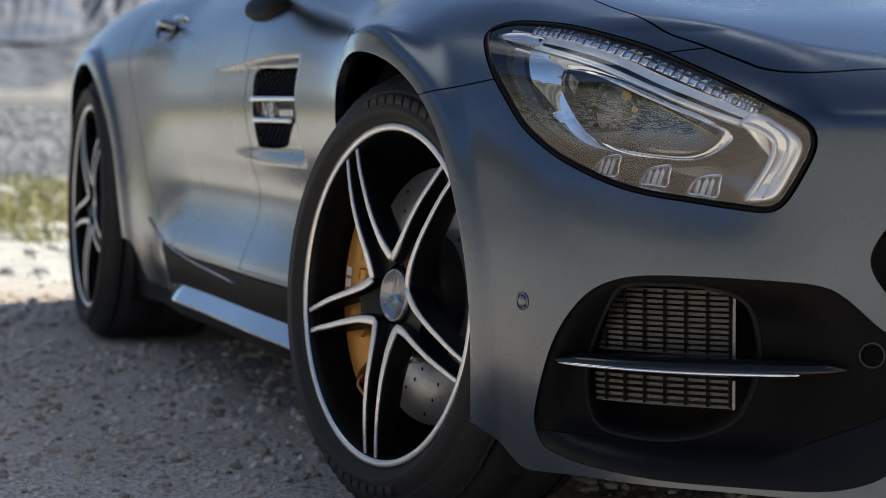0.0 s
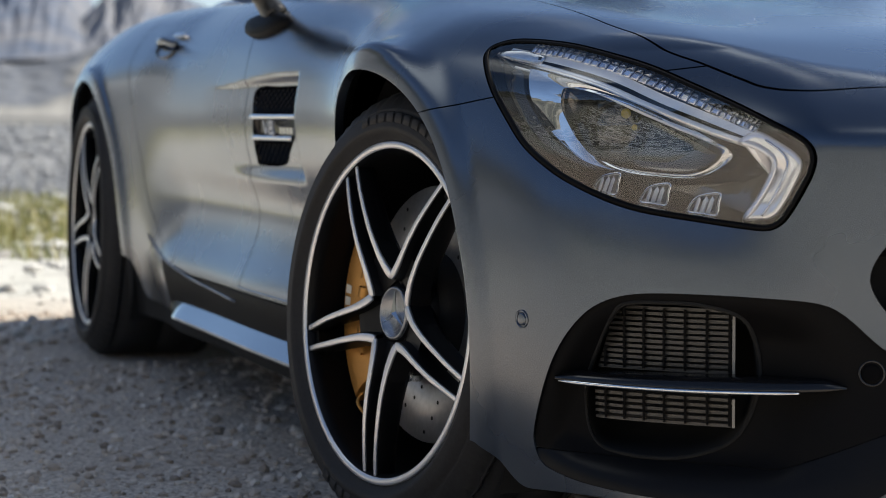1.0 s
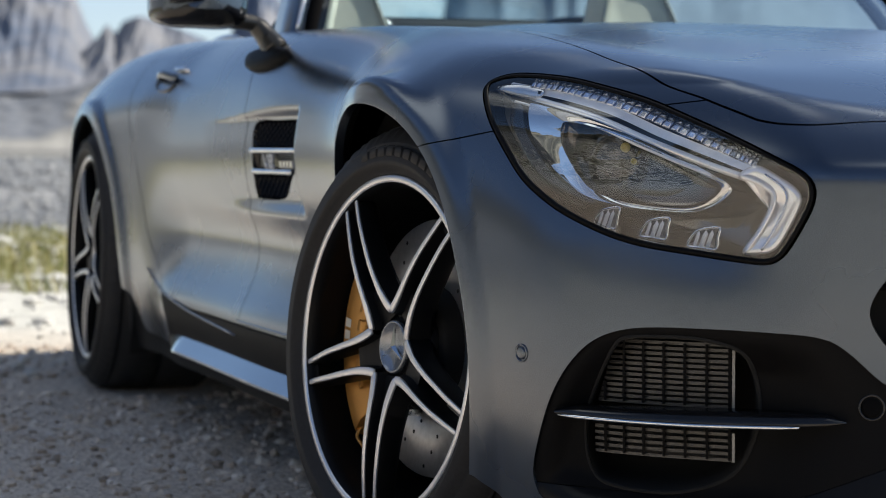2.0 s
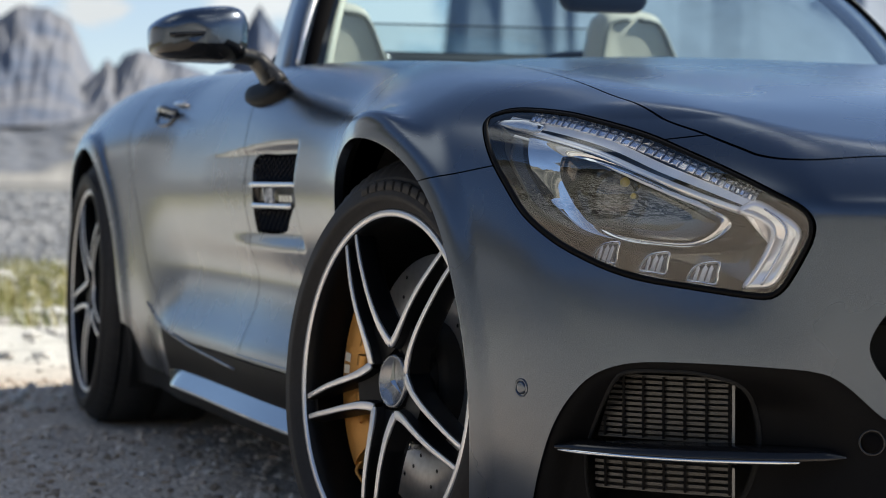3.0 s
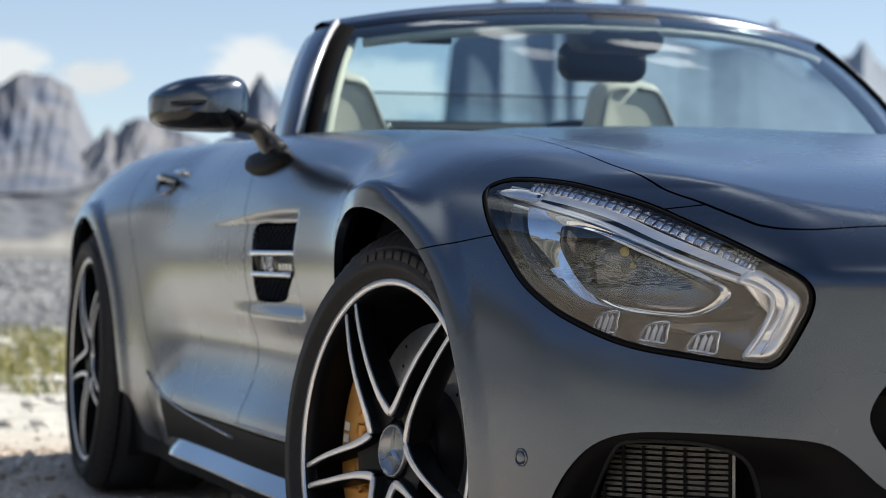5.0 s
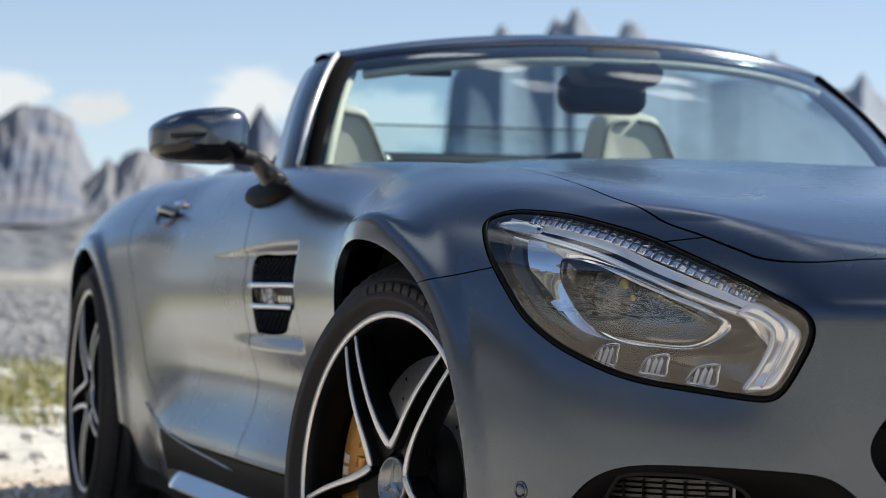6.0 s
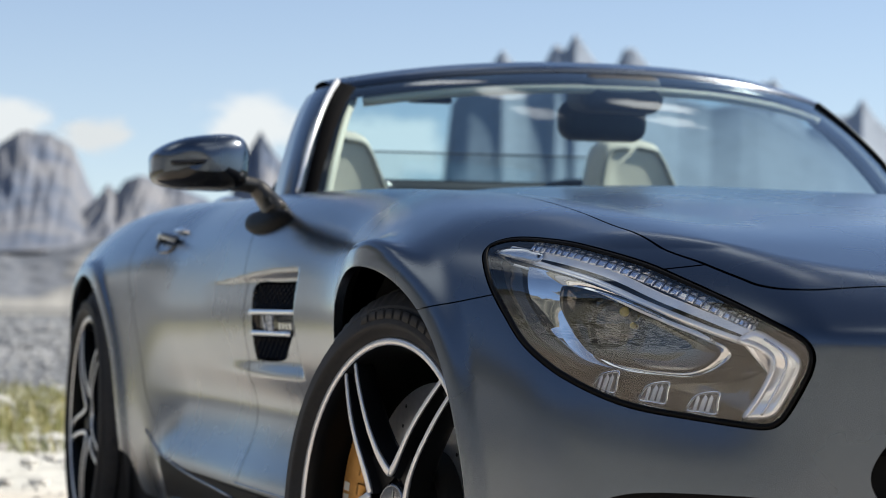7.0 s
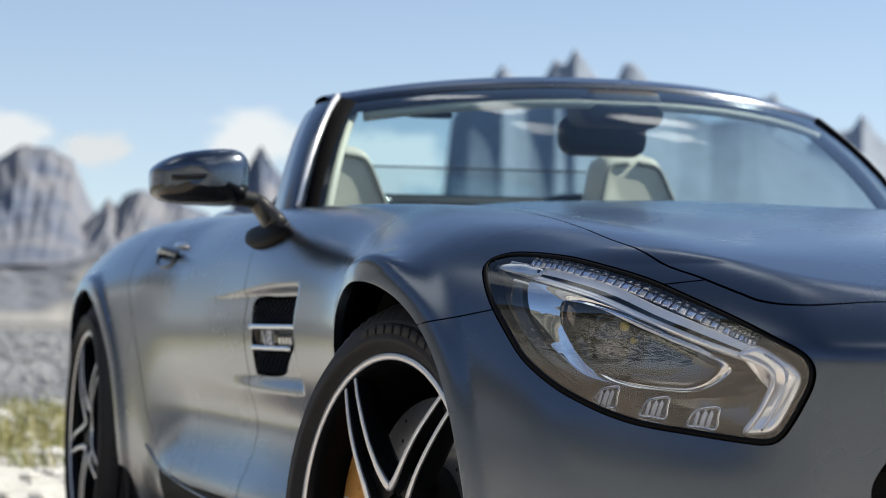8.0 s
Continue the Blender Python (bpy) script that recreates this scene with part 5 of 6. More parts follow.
for y in (-0.42, 0.385):
    seat = empty("seat", car, None, "cream leather sports seat")
    part("seat_base", box((0.50, 0.48, 0.16), (-1.80, y, 0.46), 0.05, 3), LEATHER, seat)
    half_ = [(0.21, 0.05), (0.235, 0.25), (0.175, 0.42), (0.128, 0.52), (0.102, 0.60), (0.083, 0.655), (0.060, 0.678)]
    outline = ring([(0.0, 0.0)] + half_ + [(0.0, 0.684)] + [(-a_, b_) for a_, b_ in half_[::-1]], 5)

    def cushion(k, d, lean_=0.30):
        q = outline * k + (1 - k) * np.array([0, 0.36])
        return np.stack([-2.00 - lean_ * q[:, 1] + d, y + q[:, 0], 0.405 + q[:, 1]], 1)
    v, f = capped([cushion(0.9, -0.07), cushion(1.0, -0.05), cushion(1.03, 0.0), cushion(1.0, 0.045), cushion(0.93, 0.065), cushion(0.80, 0.055)])
    link("backrest", v, f, LEATHER, seat)
    for s_ in (-1, 1):
        q = outline[(outline[:, 0] * s_ > 0.01) & (outline[:, 1] > 0.1)]
        q = q[np.argsort(q[:, 1])] * 0.93 + 0.07 * np.array([0, 0.36])
        v, f = tube(np.stack([-2.00 - 0.30 * q[:, 1] + 0.066, y + q[:, 0], 0.405 + q[:, 1]], 1), 0.006, 8)
        link("piping", v, f, material("piping_%d_%d" % (s_, y * 100), (0.42, 0.38, 0.31), 0.5), seat)
for y in (-0.37, 0.37):
    v, f = tube(line([(-2.36, y - 0.16, 0.88), (-2.36, y - 0.15, 0.95), (-2.36, y - 0.09, 0.975), (-2.36, y + 0.09, 0.975), (-2.36, y + 0.15, 0.95), (-2.36, y + 0.16, 0.88)], 6), 0.02, 10)
    link("roll_hoop", v, f, GLOSS, car, "black roll hoop")
part("rear_bulkhead", box((0.05, 1.06, 0.20), (-2.37, 0, 0.885), 0.03, 3), CABIN, car, "dark padded bulkhead behind the seats")
v = [(-2.37, -0.50, 0.97), (-2.37, 0.50, 0.97), (-2.37, 0.48, 1.058), (-2.37, -0.48, 1.058)]
ob = link("wind_deflector", v + [(x - 0.004, y, z) for x, y, z in v], [(0, 1, 2, 3), (7, 6, 5, 4), (0, 4, 5, 1), (1, 5, 6, 2), (2, 6, 7, 3), (3, 7, 4, 0)], clear("deflector_glass", (0.93, 0.95, 0.95)), car, "clear wind deflector", flat=True)
ob.visible_shadow = False
link("deflector_edge", *tube(np.array([(-2.37, y, 1.058) for y in np.linspace(-0.48, 0.48, 6)]), 0.0025, 6), CABIN, car)
# folded roof cover with a bright edge behind the doors
for s_ in (0,):
    xs = np.linspace(-2.36, -2.10, 12)
    p = onto(np.stack([xs, 0 * xs, np.full(12, 0.45)], 1), np.stack([0 * xs, -np.full(12, 0.70), np.full(12, 0.47)], 1) / math.hypot(0.70, 0.47))
    v, f = tube(p + np.array([0, 0, 0.004]), 0.010 * np.sin(np.linspace(0.2, 2.95, 12)), 8)
    pair("belt_cap", v, f, SATIN, CAR2, "bright belt cap")

# ---------------------------------------------------------------- ground, slopes and mountains
EYE = np.array([3.082, -1.872, 0.64])
AXIS_A = math.radians(18.29)                          # the view's bearing, turned from the car's tail


def bearing(u):
    """A level way, u measured along the view's picture plane (0 is the middle, left is minus)."""
    a_ = AXIS_A + np.arctan(np.asarray(u, float))
    return np.stack([-np.cos(a_), np.sin(a_)], -1)


def wave(p, seed, octaves=4):
    """Cheap smooth noise of 2D points: sums of turned sine sheets."""
    rng = np.random.RandomState(seed)
    out, amp = 0.0, 1.0
    for o in range(octaves):
        for _ in range(3):
            t, ph = rng.uniform(0, 2 * np.pi, 2)
            k = 2 ** o * rng.uniform(0.7, 1.4)
            out = out + amp * np.sin(k * (p[..., 0] * np.cos(t) + p[..., 1] * np.sin(t)) * 2 * np.pi + ph) / 3
        amp *= 0.55
    return out


def land(p):
    """The height of the ground at (x, y): a level lot, far slopes ahead, a low unseen hillside added behind and beside
    the camera for reflections.
    """
    r = np.hypot(p[..., 0], p[..., 1] + 1)
    phi = np.degrees(np.arctan2(p[..., 1] + 1, p[..., 0]))
    off = np.abs((phi + 76 + 180) % 360 - 180)
    steep = 1 - smooth(80, 97, off)
    z = 0.010 * wave(p / 0.9, 3, 4) * smooth(0.3, 1.5, r) + 0.15 * wave(p / 25, 5, 3) * smooth(14, 40, r)
    z = z + steep * (0.27 + 0.08 * (1 - smooth(-150, -85, np.where(phi > 90, phi - 360, phi)))) * np.maximum(r - 26, 0) * (1 - 0.35 * smooth(120, 420, r)) * (1 + 0.25 * wave(p / 60, 9, 4))
    far = np.maximum(r - 150, 0)
    z = z + (1 - steep) * (0.002 * far * (1 - 0.3 * smooth(400, 2000, r)) * (1 + 0.35 * wave(p / 260, 12, 4)))
    return z


radii = np.concatenate([np.linspace(0.05, 8, 150), np.geomspace(8.1, 3200, 110)])
turns = np.radians(np.linspace(0, 360, 301)[:-1])
rr, tt = np.meshgrid(radii, turns, indexing="ij")
xy = np.stack([rr * np.cos(tt), rr * np.sin(tt) - 1], -1)
zz = land(xy)
wheels_flat = np.ones_like(zz)
for cx, cy in ((0, -0.85), (0, 0.85), (-2.63, -0.82), (-2.63, 0.82)):
    wheels_flat *= smooth(0.2, 0.5, np.hypot(xy[..., 0] - cx, xy[..., 1] - cy))
zz = np.where(rr < 10, zz * wheels_flat, zz)
v = np.concatenate([xy, zz[..., None]], -1).reshape(-1, 3)
n, m = rr.shape
i = np.arange(n * m).reshape(n, m)
a, b, c, d = i[:-1], np.roll(i, -1, 1)[:-1], np.roll(i, -1, 1)[1:], i[1:]
f = np.stack([a, d, c, b], -1).reshape(-1, 4)
v = np.concatenate([v, [(0, -1, 0)]])
f = f.tolist() + [(len(v) - 1, i[0, k], i[0, (k + 1) % m]) for k in range(m)]


def ground_material():
    m_ = bpy.data.materials.new("mountain_ground")
    m_.use_nodes = True
    nt = m_.node_tree
    L, N = nt.links.new, nt.nodes.new
    bs = nt.nodes["Principled BSDF"]
    bs.inputs["Roughness"].default_value = 0.92
    bs.inputs["Specular IOR Level"].default_value = 0.2
    co = N("ShaderNodeTexCoord")

    def tex(size, detail=6.0, kind="ShaderNodeTexNoise"):
        t_ = N(kind)
        t_.inputs["Scale"].default_value = size
        if kind == "ShaderNodeTexNoise":
            t_.inputs["Detail"].default_value = detail
        L(co.outputs["Object"], t_.inputs["Vector"])
        return t_

    def ramp(source, stops):
        r_ = N("ShaderNodeValToRGB")
        r_.color_ramp.elements[0].position, r_.color_ramp.elements[0].color = stops[0][0], (*stops[0][1], 1)
        r_.color_ramp.elements[1].position, r_.color_ramp.elements[1].color = stops[-1][0], (*stops[-1][1], 1)
        for pos, col in stops[1:-1]:
            r_.color_ramp.elements.new(pos).color = (*col, 1)
        L(source, r_.inputs[0])
        return r_.outputs[0]

    def mix(fac, one, two):
        x_ = N("ShaderNodeMix")
        x_.data_type = "RGBA"
        L(fac, x_.inputs[0]), L(one, x_.inputs[6]), L(two, x_.inputs[7])
        return x_.outputs[2]

    def step(value, lo, hi):
        s_ = N("ShaderNodeMapRange")
        s_.interpolation_type = "SMOOTHSTEP"
        s_.inputs[1].default_value, s_.inputs[2].default_value = lo, hi
        L(value, s_.inputs[0])
        return s_.outputs[0]
    # distance from the lot's middle
    ln = N("ShaderNodeVectorMath")
    ln.operation = "LENGTH"
    L(co.outputs["Object"], ln.inputs[0])
    wob = N("ShaderNodeMath")
    wob.operation = "MULTIPLY_ADD"
    L(tex(0.35).outputs["Fac"], wob.inputs[0])
    wob.inputs[1].default_value = 3.0
    L(ln.outputs["Value"], wob.inputs[2])
    dist = wob.outputs[0]
    gravel = mix(step(tex(0.8).outputs["Fac"], 0.4, 0.65), ramp(tex(95, 8).outputs["Fac"], [(0.34, (0.27, 0.215, 0.17)), (0.5, (0.65, 0.555, 0.465)), (0.66, (0.89, 0.80, 0.69))]),
                 ramp(tex(60, 8).outputs["Fac"], [(0.34, (0.32, 0.25, 0.195)), (0.66, (0.83, 0.71, 0.59))]))
    pale = ramp(tex(7, 8).outputs["Fac"], [(0.3, (0.46, 0.45, 0.41)), (0.52, (0.64, 0.63, 0.575)), (0.7, (0.74, 0.73, 0.675))])
    grass = ramp(tex(3.2, 8).outputs["Fac"], [(0.33, (0.17, 0.18, 0.06)), (0.48, (0.33, 0.31, 0.15)), (0.58, (0.48, 0.44, 0.30)), (0.68, (0.64, 0.61, 0.54))])
    scree = ramp(tex(0.09, 10).outputs["Fac"], [(0.35, (0.12, 0.135, 0.155)), (0.5, (0.19, 0.20, 0.212)), (0.65, (0.29, 0.295, 0.30))])
    # far slopes: the dark blue end paints shadow patches into the colour
    slope = ramp(tex(0.011, 10).outputs["Fac"], [(0.42, (0.07, 0.085, 0.115)), (0.47, (0.16, 0.165, 0.17)), (0.56, (0.25, 0.245, 0.225)), (0.7, (0.28, 0.265, 0.23))])
    col = mix(step(dist, 4.6, 6.2), gravel, pale)
    # grass and scree lie only behind the car
    sep = N("ShaderNodeSeparateXYZ")
    L(co.outputs["Object"], sep.inputs[0])
    behind = N("ShaderNodeMapRange")
    behind.inputs[1].default_value, behind.inputs[2].default_value = -3.0, -6.0
    L(sep.outputs[0], behind.inputs[0])

    def only(fac):
        k_ = N("ShaderNodeMath")
        k_.operation = "MULTIPLY"
        L(fac, k_.inputs[0]), L(behind.outputs[0], k_.inputs[1])
        return k_.outputs[0]
    # dark tufts scattered over the open lot, none behind the car
    ahead_ = N("ShaderNodeMath")
    ahead_.operation = "SUBTRACT"
    ahead_.inputs[0].default_value = 1.0
    L(behind.outputs[0], ahead_.inputs[1])
    for size, lo, hi in ((0.7, 0.51, 0.56), (2.2, 0.54, 0.58)):
        near_, open_ = N("ShaderNodeMath"), N("ShaderNodeMath")
        near_.operation = open_.operation = "MULTIPLY"
        L(step(tex(size, 6).outputs["Fac"], lo, hi), near_.inputs[0]), L(step(dist, 5.5, 9.0), near_.inputs[1])
        L(near_.outputs[0], open_.inputs[0]), L(ahead_.outputs[0], open_.inputs[1])
        col = mix(open_.outputs[0], col, ramp(tex(6, 4).outputs["Fac"], [(0.3, (0.05, 0.05, 0.03)), (0.7, (0.20, 0.18, 0.12))]))
    col = mix(only(step(dist, 9.0, 9.8)), col, grass)
    col = mix(only(step(dist, 13.6, 15.4)), col, scree)
    col = mix(step(dist, 120, 190), col, slope)
    # the unseen hillside beside the lot: brown scrub, darkened to dim reflections, above a pale foot
    hill = ramp(tex(0.11, 9).outputs["Fac"], [(0.40, (0.03, 0.034, 0.03)), (0.50, (0.075, 0.075, 0.062)), (0.66, (0.19, 0.178, 0.15))])
    col = mix(step(sep.outputs[2], 6.0, 13.0), col, hill)
    L(col, bs.inputs["Base Color"])
    bp = N("ShaderNodeBump")
    bp.inputs["Strength"].default_value, bp.inputs["Distance"].default_value = 0.9, 0.012
    L(tex(70, 8).outputs["Fac"], bp.inputs["Height"])
    L(bp.outputs[0], bs.inputs["Normal"])
    return m_


tagged(link("ground", v, f, ground_material()), "pale gravel lot with thin grass and scree slopes", "ground", kind="structure")

# loose stones of the gravel
rng = np.random.RandomState(4)
ico = bmesh.new()
bmesh.ops.create_icosphere(ico, subdivisions=1, radius=1)
iv = np.array([q.co[:] for q in ico.verts])
jf = np.array([[q.index for q in t.verts] for t in ico.faces])
ico.free()


def stones(count, area, sizes, seed):
    r_ = np.random.RandomState(seed)
    x = r_.uniform(area[0], area[1], count)
    y = r_.uniform(area[2], area[3], count)
    s = sizes[0] + (sizes[1] - sizes[0]) * r_.rand(count) ** 4
    ok = np.ones(count, bool)
    for cx, cy in ((0, -0.85), (-2.63, -0.82)):
        ok &= np.hypot(x - cx, y - cy) > 0.30
    x, y, s = x[ok], y[ok], s[ok]
    k = len(x)
    shape = iv[None] * r_.uniform(0.65, 1.35, (k, len(iv), 1)) * r_.uniform(0.7, 1.2, (k, 1, 3)) * np.array([1, 1, 0.7])
    z = land(np.stack([x, y], -1))
    pts = shape * s[:, None, None] + np.stack([x, y, z + s * 0.25], -1)[:, None]
    return pts.reshape(-1, 3), (jf[None] + (np.arange(k) * len(iv))[:, None, None]).reshape(-1, 3)


def island_material(name, stops, rough=0.9):
    m_ = bpy.data.materials.new(name)
    m_.use_nodes = True
    nt = m_.node_tree
    g, r_, nz, mx = (nt.nodes.new("ShaderNode" + k) for k in ("NewGeometry", "ValToRGB", "TexNoise", "VectorMath"))
    r_.color_ramp.elements[0].color, r_.color_ramp.elements[1].color = (*stops[0], 1), (*stops[-1], 1)
    for k, s_ in enumerate(stops[1:-1]):
        r_.color_ramp.elements.new((k + 1) / (len(stops) - 1)).color = (*s_, 1)
    nt.links.new(g.outputs["Random Per Island"], r_.inputs[0])
    nz.inputs["Scale"].default_value = 220
    mx.operation = "SCALE"
    mr = nt.nodes.new("ShaderNodeMapRange")
    mr.inputs[3].default_value, mr.inputs[4].default_value = 0.7, 1.3
    nt.links.new(nz.outputs["Fac"], mr.inputs[0])
    nt.links.new(r_.outputs[0], mx.inputs[0]), nt.links.new(mr.outputs[0], mx.inputs["Scale"])
    b_ = nt.nodes["Principled BSDF"]
    nt.links.new(mx.outputs[0], b_.inputs["Base Color"])
    b_.inputs["Roughness"].default_value = rough
    return m_


STONE = island_material("loose_stone", [(0.24, 0.19, 0.15), (0.52, 0.43, 0.35), (0.76, 0.67, 0.58), (0.40, 0.315, 0.245), (0.86, 0.79, 0.71)])
v, f = stones(21000, (-3.9, 0.9, -2.4, -0.3), (0.0018, 0.014), 1)
tagged(link("gravel_stones", v, f, STONE, flat=True), "loose grey and brown gravel stones", "gravel", kind="stuff")
v, f = stones(5000, (-3.4, 1.4, -0.5, 1.2), (0.003, 0.015), 5)
tagged(link("gravel_under_car", v, f, STONE, flat=True), "loose gravel stones under the car", "gravel", kind="stuff")
v, f = stones(4000, (-12.5, -2.6, -2.6, 3.0), (0.006, 0.05), 2)
tagged(link("pale_stones", v, f, island_material("pale_stone", [(0.38, 0.36, 0.33), (0.55, 0.53, 0.49), (0.66, 0.64, 0.60)]), flat=True), "pale sunlit stones behind the car", "stones", kind="stuff")

# grass strip with white flowers
r_ = np.random.RandomState(8)
cnt = 5200
dd = r_.uniform(9.3, 17.0, cnt)
keep_ = (wave(np.stack([dd / 3, r_.uniform(-1, 1, cnt)], -1), 4, 2) > -0.5)
dd = dd[keep_]
uu = r_.uniform(-0.26, 0.30, len(dd))
pos = EYE[:2] + bearing(uu) * dd[:, None] / np.cos(np.arctan(uu))[:, None]
v, f = [], []
for (x, y), z in zip(pos, land(pos)):
    for _ in range(5):
        t_, h_ = r_.uniform(0, 6.28), r_.uniform(0.03, 0.11)
        ox, oy = r_.uniform(-0.04, 0.04, 2)
        lx, ly = r_.uniform(-0.5, 0.5, 2) * h_
        wx, wy = 0.006 * math.cos(t_), 0.006 * math.sin(t_)
        o = len(v)
        v += [(x + ox - wx, y + oy - wy, z - 0.005), (x + ox + wx, y + oy + wy, z - 0.005), (x + ox + lx, y + oy + ly, z + h_)]
        f.append((o, o + 1, o + 2))
tagged(link("grass", v, f, island_material("grass_blades", [(0.11, 0.14, 0.035), (0.24, 0.25, 0.08), (0.44, 0.38, 0.18), (0.19, 0.21, 0.06)], 0.7), flat=True), "thin yellow-green mountain grass", "grass", kind="stuff")
pick = pos[r_.rand(len(pos)) < 0.035]
pts, fs = [], []
for k, (x, y) in enumerate(pick):
    s_ = r_.uniform(0.02, 0.075)
    pts.append(iv * np.array([s_ * 1.3, s_ * 1.3, s_ * 0.6]) * r_.uniform(0.7, 1.2, (len(iv), 1)) + np.array([x, y, float(land(np.array([x, y]))) + 0.015]))
    fs.append(jf + k * len(iv))
tagged(link("white_rocks", np.concatenate(pts), np.concatenate(fs), island_material("white_rock", [(0.55, 0.54, 0.52), (0.72, 0.71, 0.69)]), flat=True), "white rocks scattered in the grass", "rocks", kind="stuff")


def rocks(spots, sizes, seed):
    """Angular rocks, one at each spot, half sunk in the ground."""
    r_ = np.random.RandomState(seed)
    k = len(spots)
    shape = iv[None] * r_.uniform(0.6, 1.4, (k, len(iv), 1)) * r_.uniform(0.7, 1.3, (k, 1, 3)) * np.array([1, 1, 0.75])
    pts = shape * sizes[:, None, None] + np.concatenate([spots, (land(spots) + 0.1 * sizes)[:, None]], 1)[:, None]
    return pts.reshape(-1, 3), (jf[None] + (np.arange(k) * len(iv))[:, None, None]).reshape(-1, 3)


r_ = np.random.RandomState(15)
far_ = 1 / r_.uniform(1 / 130, 1 / 17.5, 2600)
uu = r_.uniform(-0.27, -0.08, 2600)
spots = EYE[:2] + bearing(uu) * (far_ / np.cos(np.arctan(uu)))[:, None]
v, f = rocks(spots, far_ * r_.uniform(0.0007, 0.0028, 2600), 16)
tagged(link("scree_rocks", v, f, island_material("scree_rock", [(0.19, 0.20, 0.22), (0.26, 0.265, 0.27), (0.33, 0.33, 0.325), (0.22, 0.23, 0.245)]), flat=True), "grey rocks strewn over the plain behind the grass", "rocks", kind="stuff")
away, turn_ = r_.uniform(5.0, 34.0, 2400), np.radians(r_.uniform(-165, -5, 2400))
spots = np.stack([away * np.cos(turn_) + 0.5, away * np.sin(turn_) - 1.0], -1)
clear_ = np.hypot(spots[:, 0] - EYE[0], spots[:, 1] - EYE[1]) > 1.6
v, f = rocks(spots[clear_], (0.03 + 0.22 * r_.rand(2400) ** 3)[clear_] * (0.4 + away[clear_] / 20), 17)
tagged(link("lot_rocks", v, f, island_material("lot_rock", [(0.05, 0.05, 0.045), (0.16, 0.15, 0.13), (0.40, 0.38, 0.35), (0.62, 0.60, 0.56)]), flat=True), "rocks and dark clods strewn over the open lot", "rocks", kind="stuff")


# ---------------------------------------------------------------- mountains
def rock_material():
    m_ = bpy.data.materials.new("shade_mottled_rock")
    m_.use_nodes = True
    nt = m_.node_tree
    L, N = nt.links.new, nt.nodes.new
    bs = nt.nodes["Principled BSDF"]
    bs.inputs["Roughness"].default_value = 0.95
    co = N("ShaderNodeTexCoord")
    mp = N("ShaderNodeMapping")
    mp.inputs["Scale"].default_value = (1, 1, 0.38)
    L(co.outputs["Object"], mp.inputs[0])
    cols = []
    # blue-dark patches paint shade and distance into the base colour
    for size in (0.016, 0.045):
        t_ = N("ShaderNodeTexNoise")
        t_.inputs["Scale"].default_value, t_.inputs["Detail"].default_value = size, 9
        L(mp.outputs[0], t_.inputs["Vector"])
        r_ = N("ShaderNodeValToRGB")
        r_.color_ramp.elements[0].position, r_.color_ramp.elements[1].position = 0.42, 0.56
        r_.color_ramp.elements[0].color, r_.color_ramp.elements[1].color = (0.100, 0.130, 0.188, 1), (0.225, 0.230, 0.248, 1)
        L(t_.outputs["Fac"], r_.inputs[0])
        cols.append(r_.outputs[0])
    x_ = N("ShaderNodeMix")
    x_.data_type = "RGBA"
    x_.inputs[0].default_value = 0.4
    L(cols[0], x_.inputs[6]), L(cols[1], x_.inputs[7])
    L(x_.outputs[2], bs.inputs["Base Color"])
    return m_


ROCK = rock_material()


def mountain(label, skyline, dist, foot_z, depth, rough, seed, cols=160, rows=50, mat=None, name="mountain", ribs=0.7):
    """A rock massif: skyline gives (u, rise) over its width; the face runs forward and down to its foot."""
    sk = np.array(skyline)
    us = np.linspace(sk[0, 0], sk[-1, 0], cols)
    rise = np.interp(us, sk[:, 0], sk[:, 1])
    rise = rise + 0.0016 * max(rough, 0.9 if dist > 1720 else 0.15) * wave(np.stack([us * 90, 0 * us], -1), seed, 4) * np.minimum(1, 8 * np.minimum(us - us[0], us[-1] - us))
    ks = np.linspace(0, 1, rows)
    out = []
    for side_ in (1, -1):
        for k in (ks if side_ > 0 else ks[::-1][1:]):
            drop = (1 - k) ** 1.25
            d_ = dist - side_ * depth * drop * (0.55 + 0.45 * (1 - k))
            z = foot_z + (EYE[2] + rise * dist - foot_z) * k
            rel = np.stack([us * 55 + 0.5 * (1 - k), np.full(cols, k * ribs)], -1)
            bulge = rough * 0.05 * dist * (wave(rel, seed + 1, 5) * 0.4) * min(1, 4 * k * (1 - k) + 0.15)
            p_ = EYE[:2] + bearing(us) * ((d_ - bulge) / np.cos(np.arctan(us)))[:, None]
            out.append(np.concatenate([p_, np.broadcast_to(np.asarray(z), (cols,))[:, None]], 1))
    v_ = np.concatenate(out)
    R = len(out)
    f_ = [(r * cols + i_, r * cols + i_ + 1, (r + 1) * cols + i_ + 1, (r + 1) * cols + i_) for r in range(R - 1) for i_ in range(cols - 1)]
    return tagged(link(name, v_, f_, mat or ROCK, flat=False), label, name, kind="structure")


def rise_of(px_y):
    return [((x - 784) / 3800.0, math.tan(math.radians(1.995) + math.atan((441 - y) / 3800.0))) for x, y in px_y]


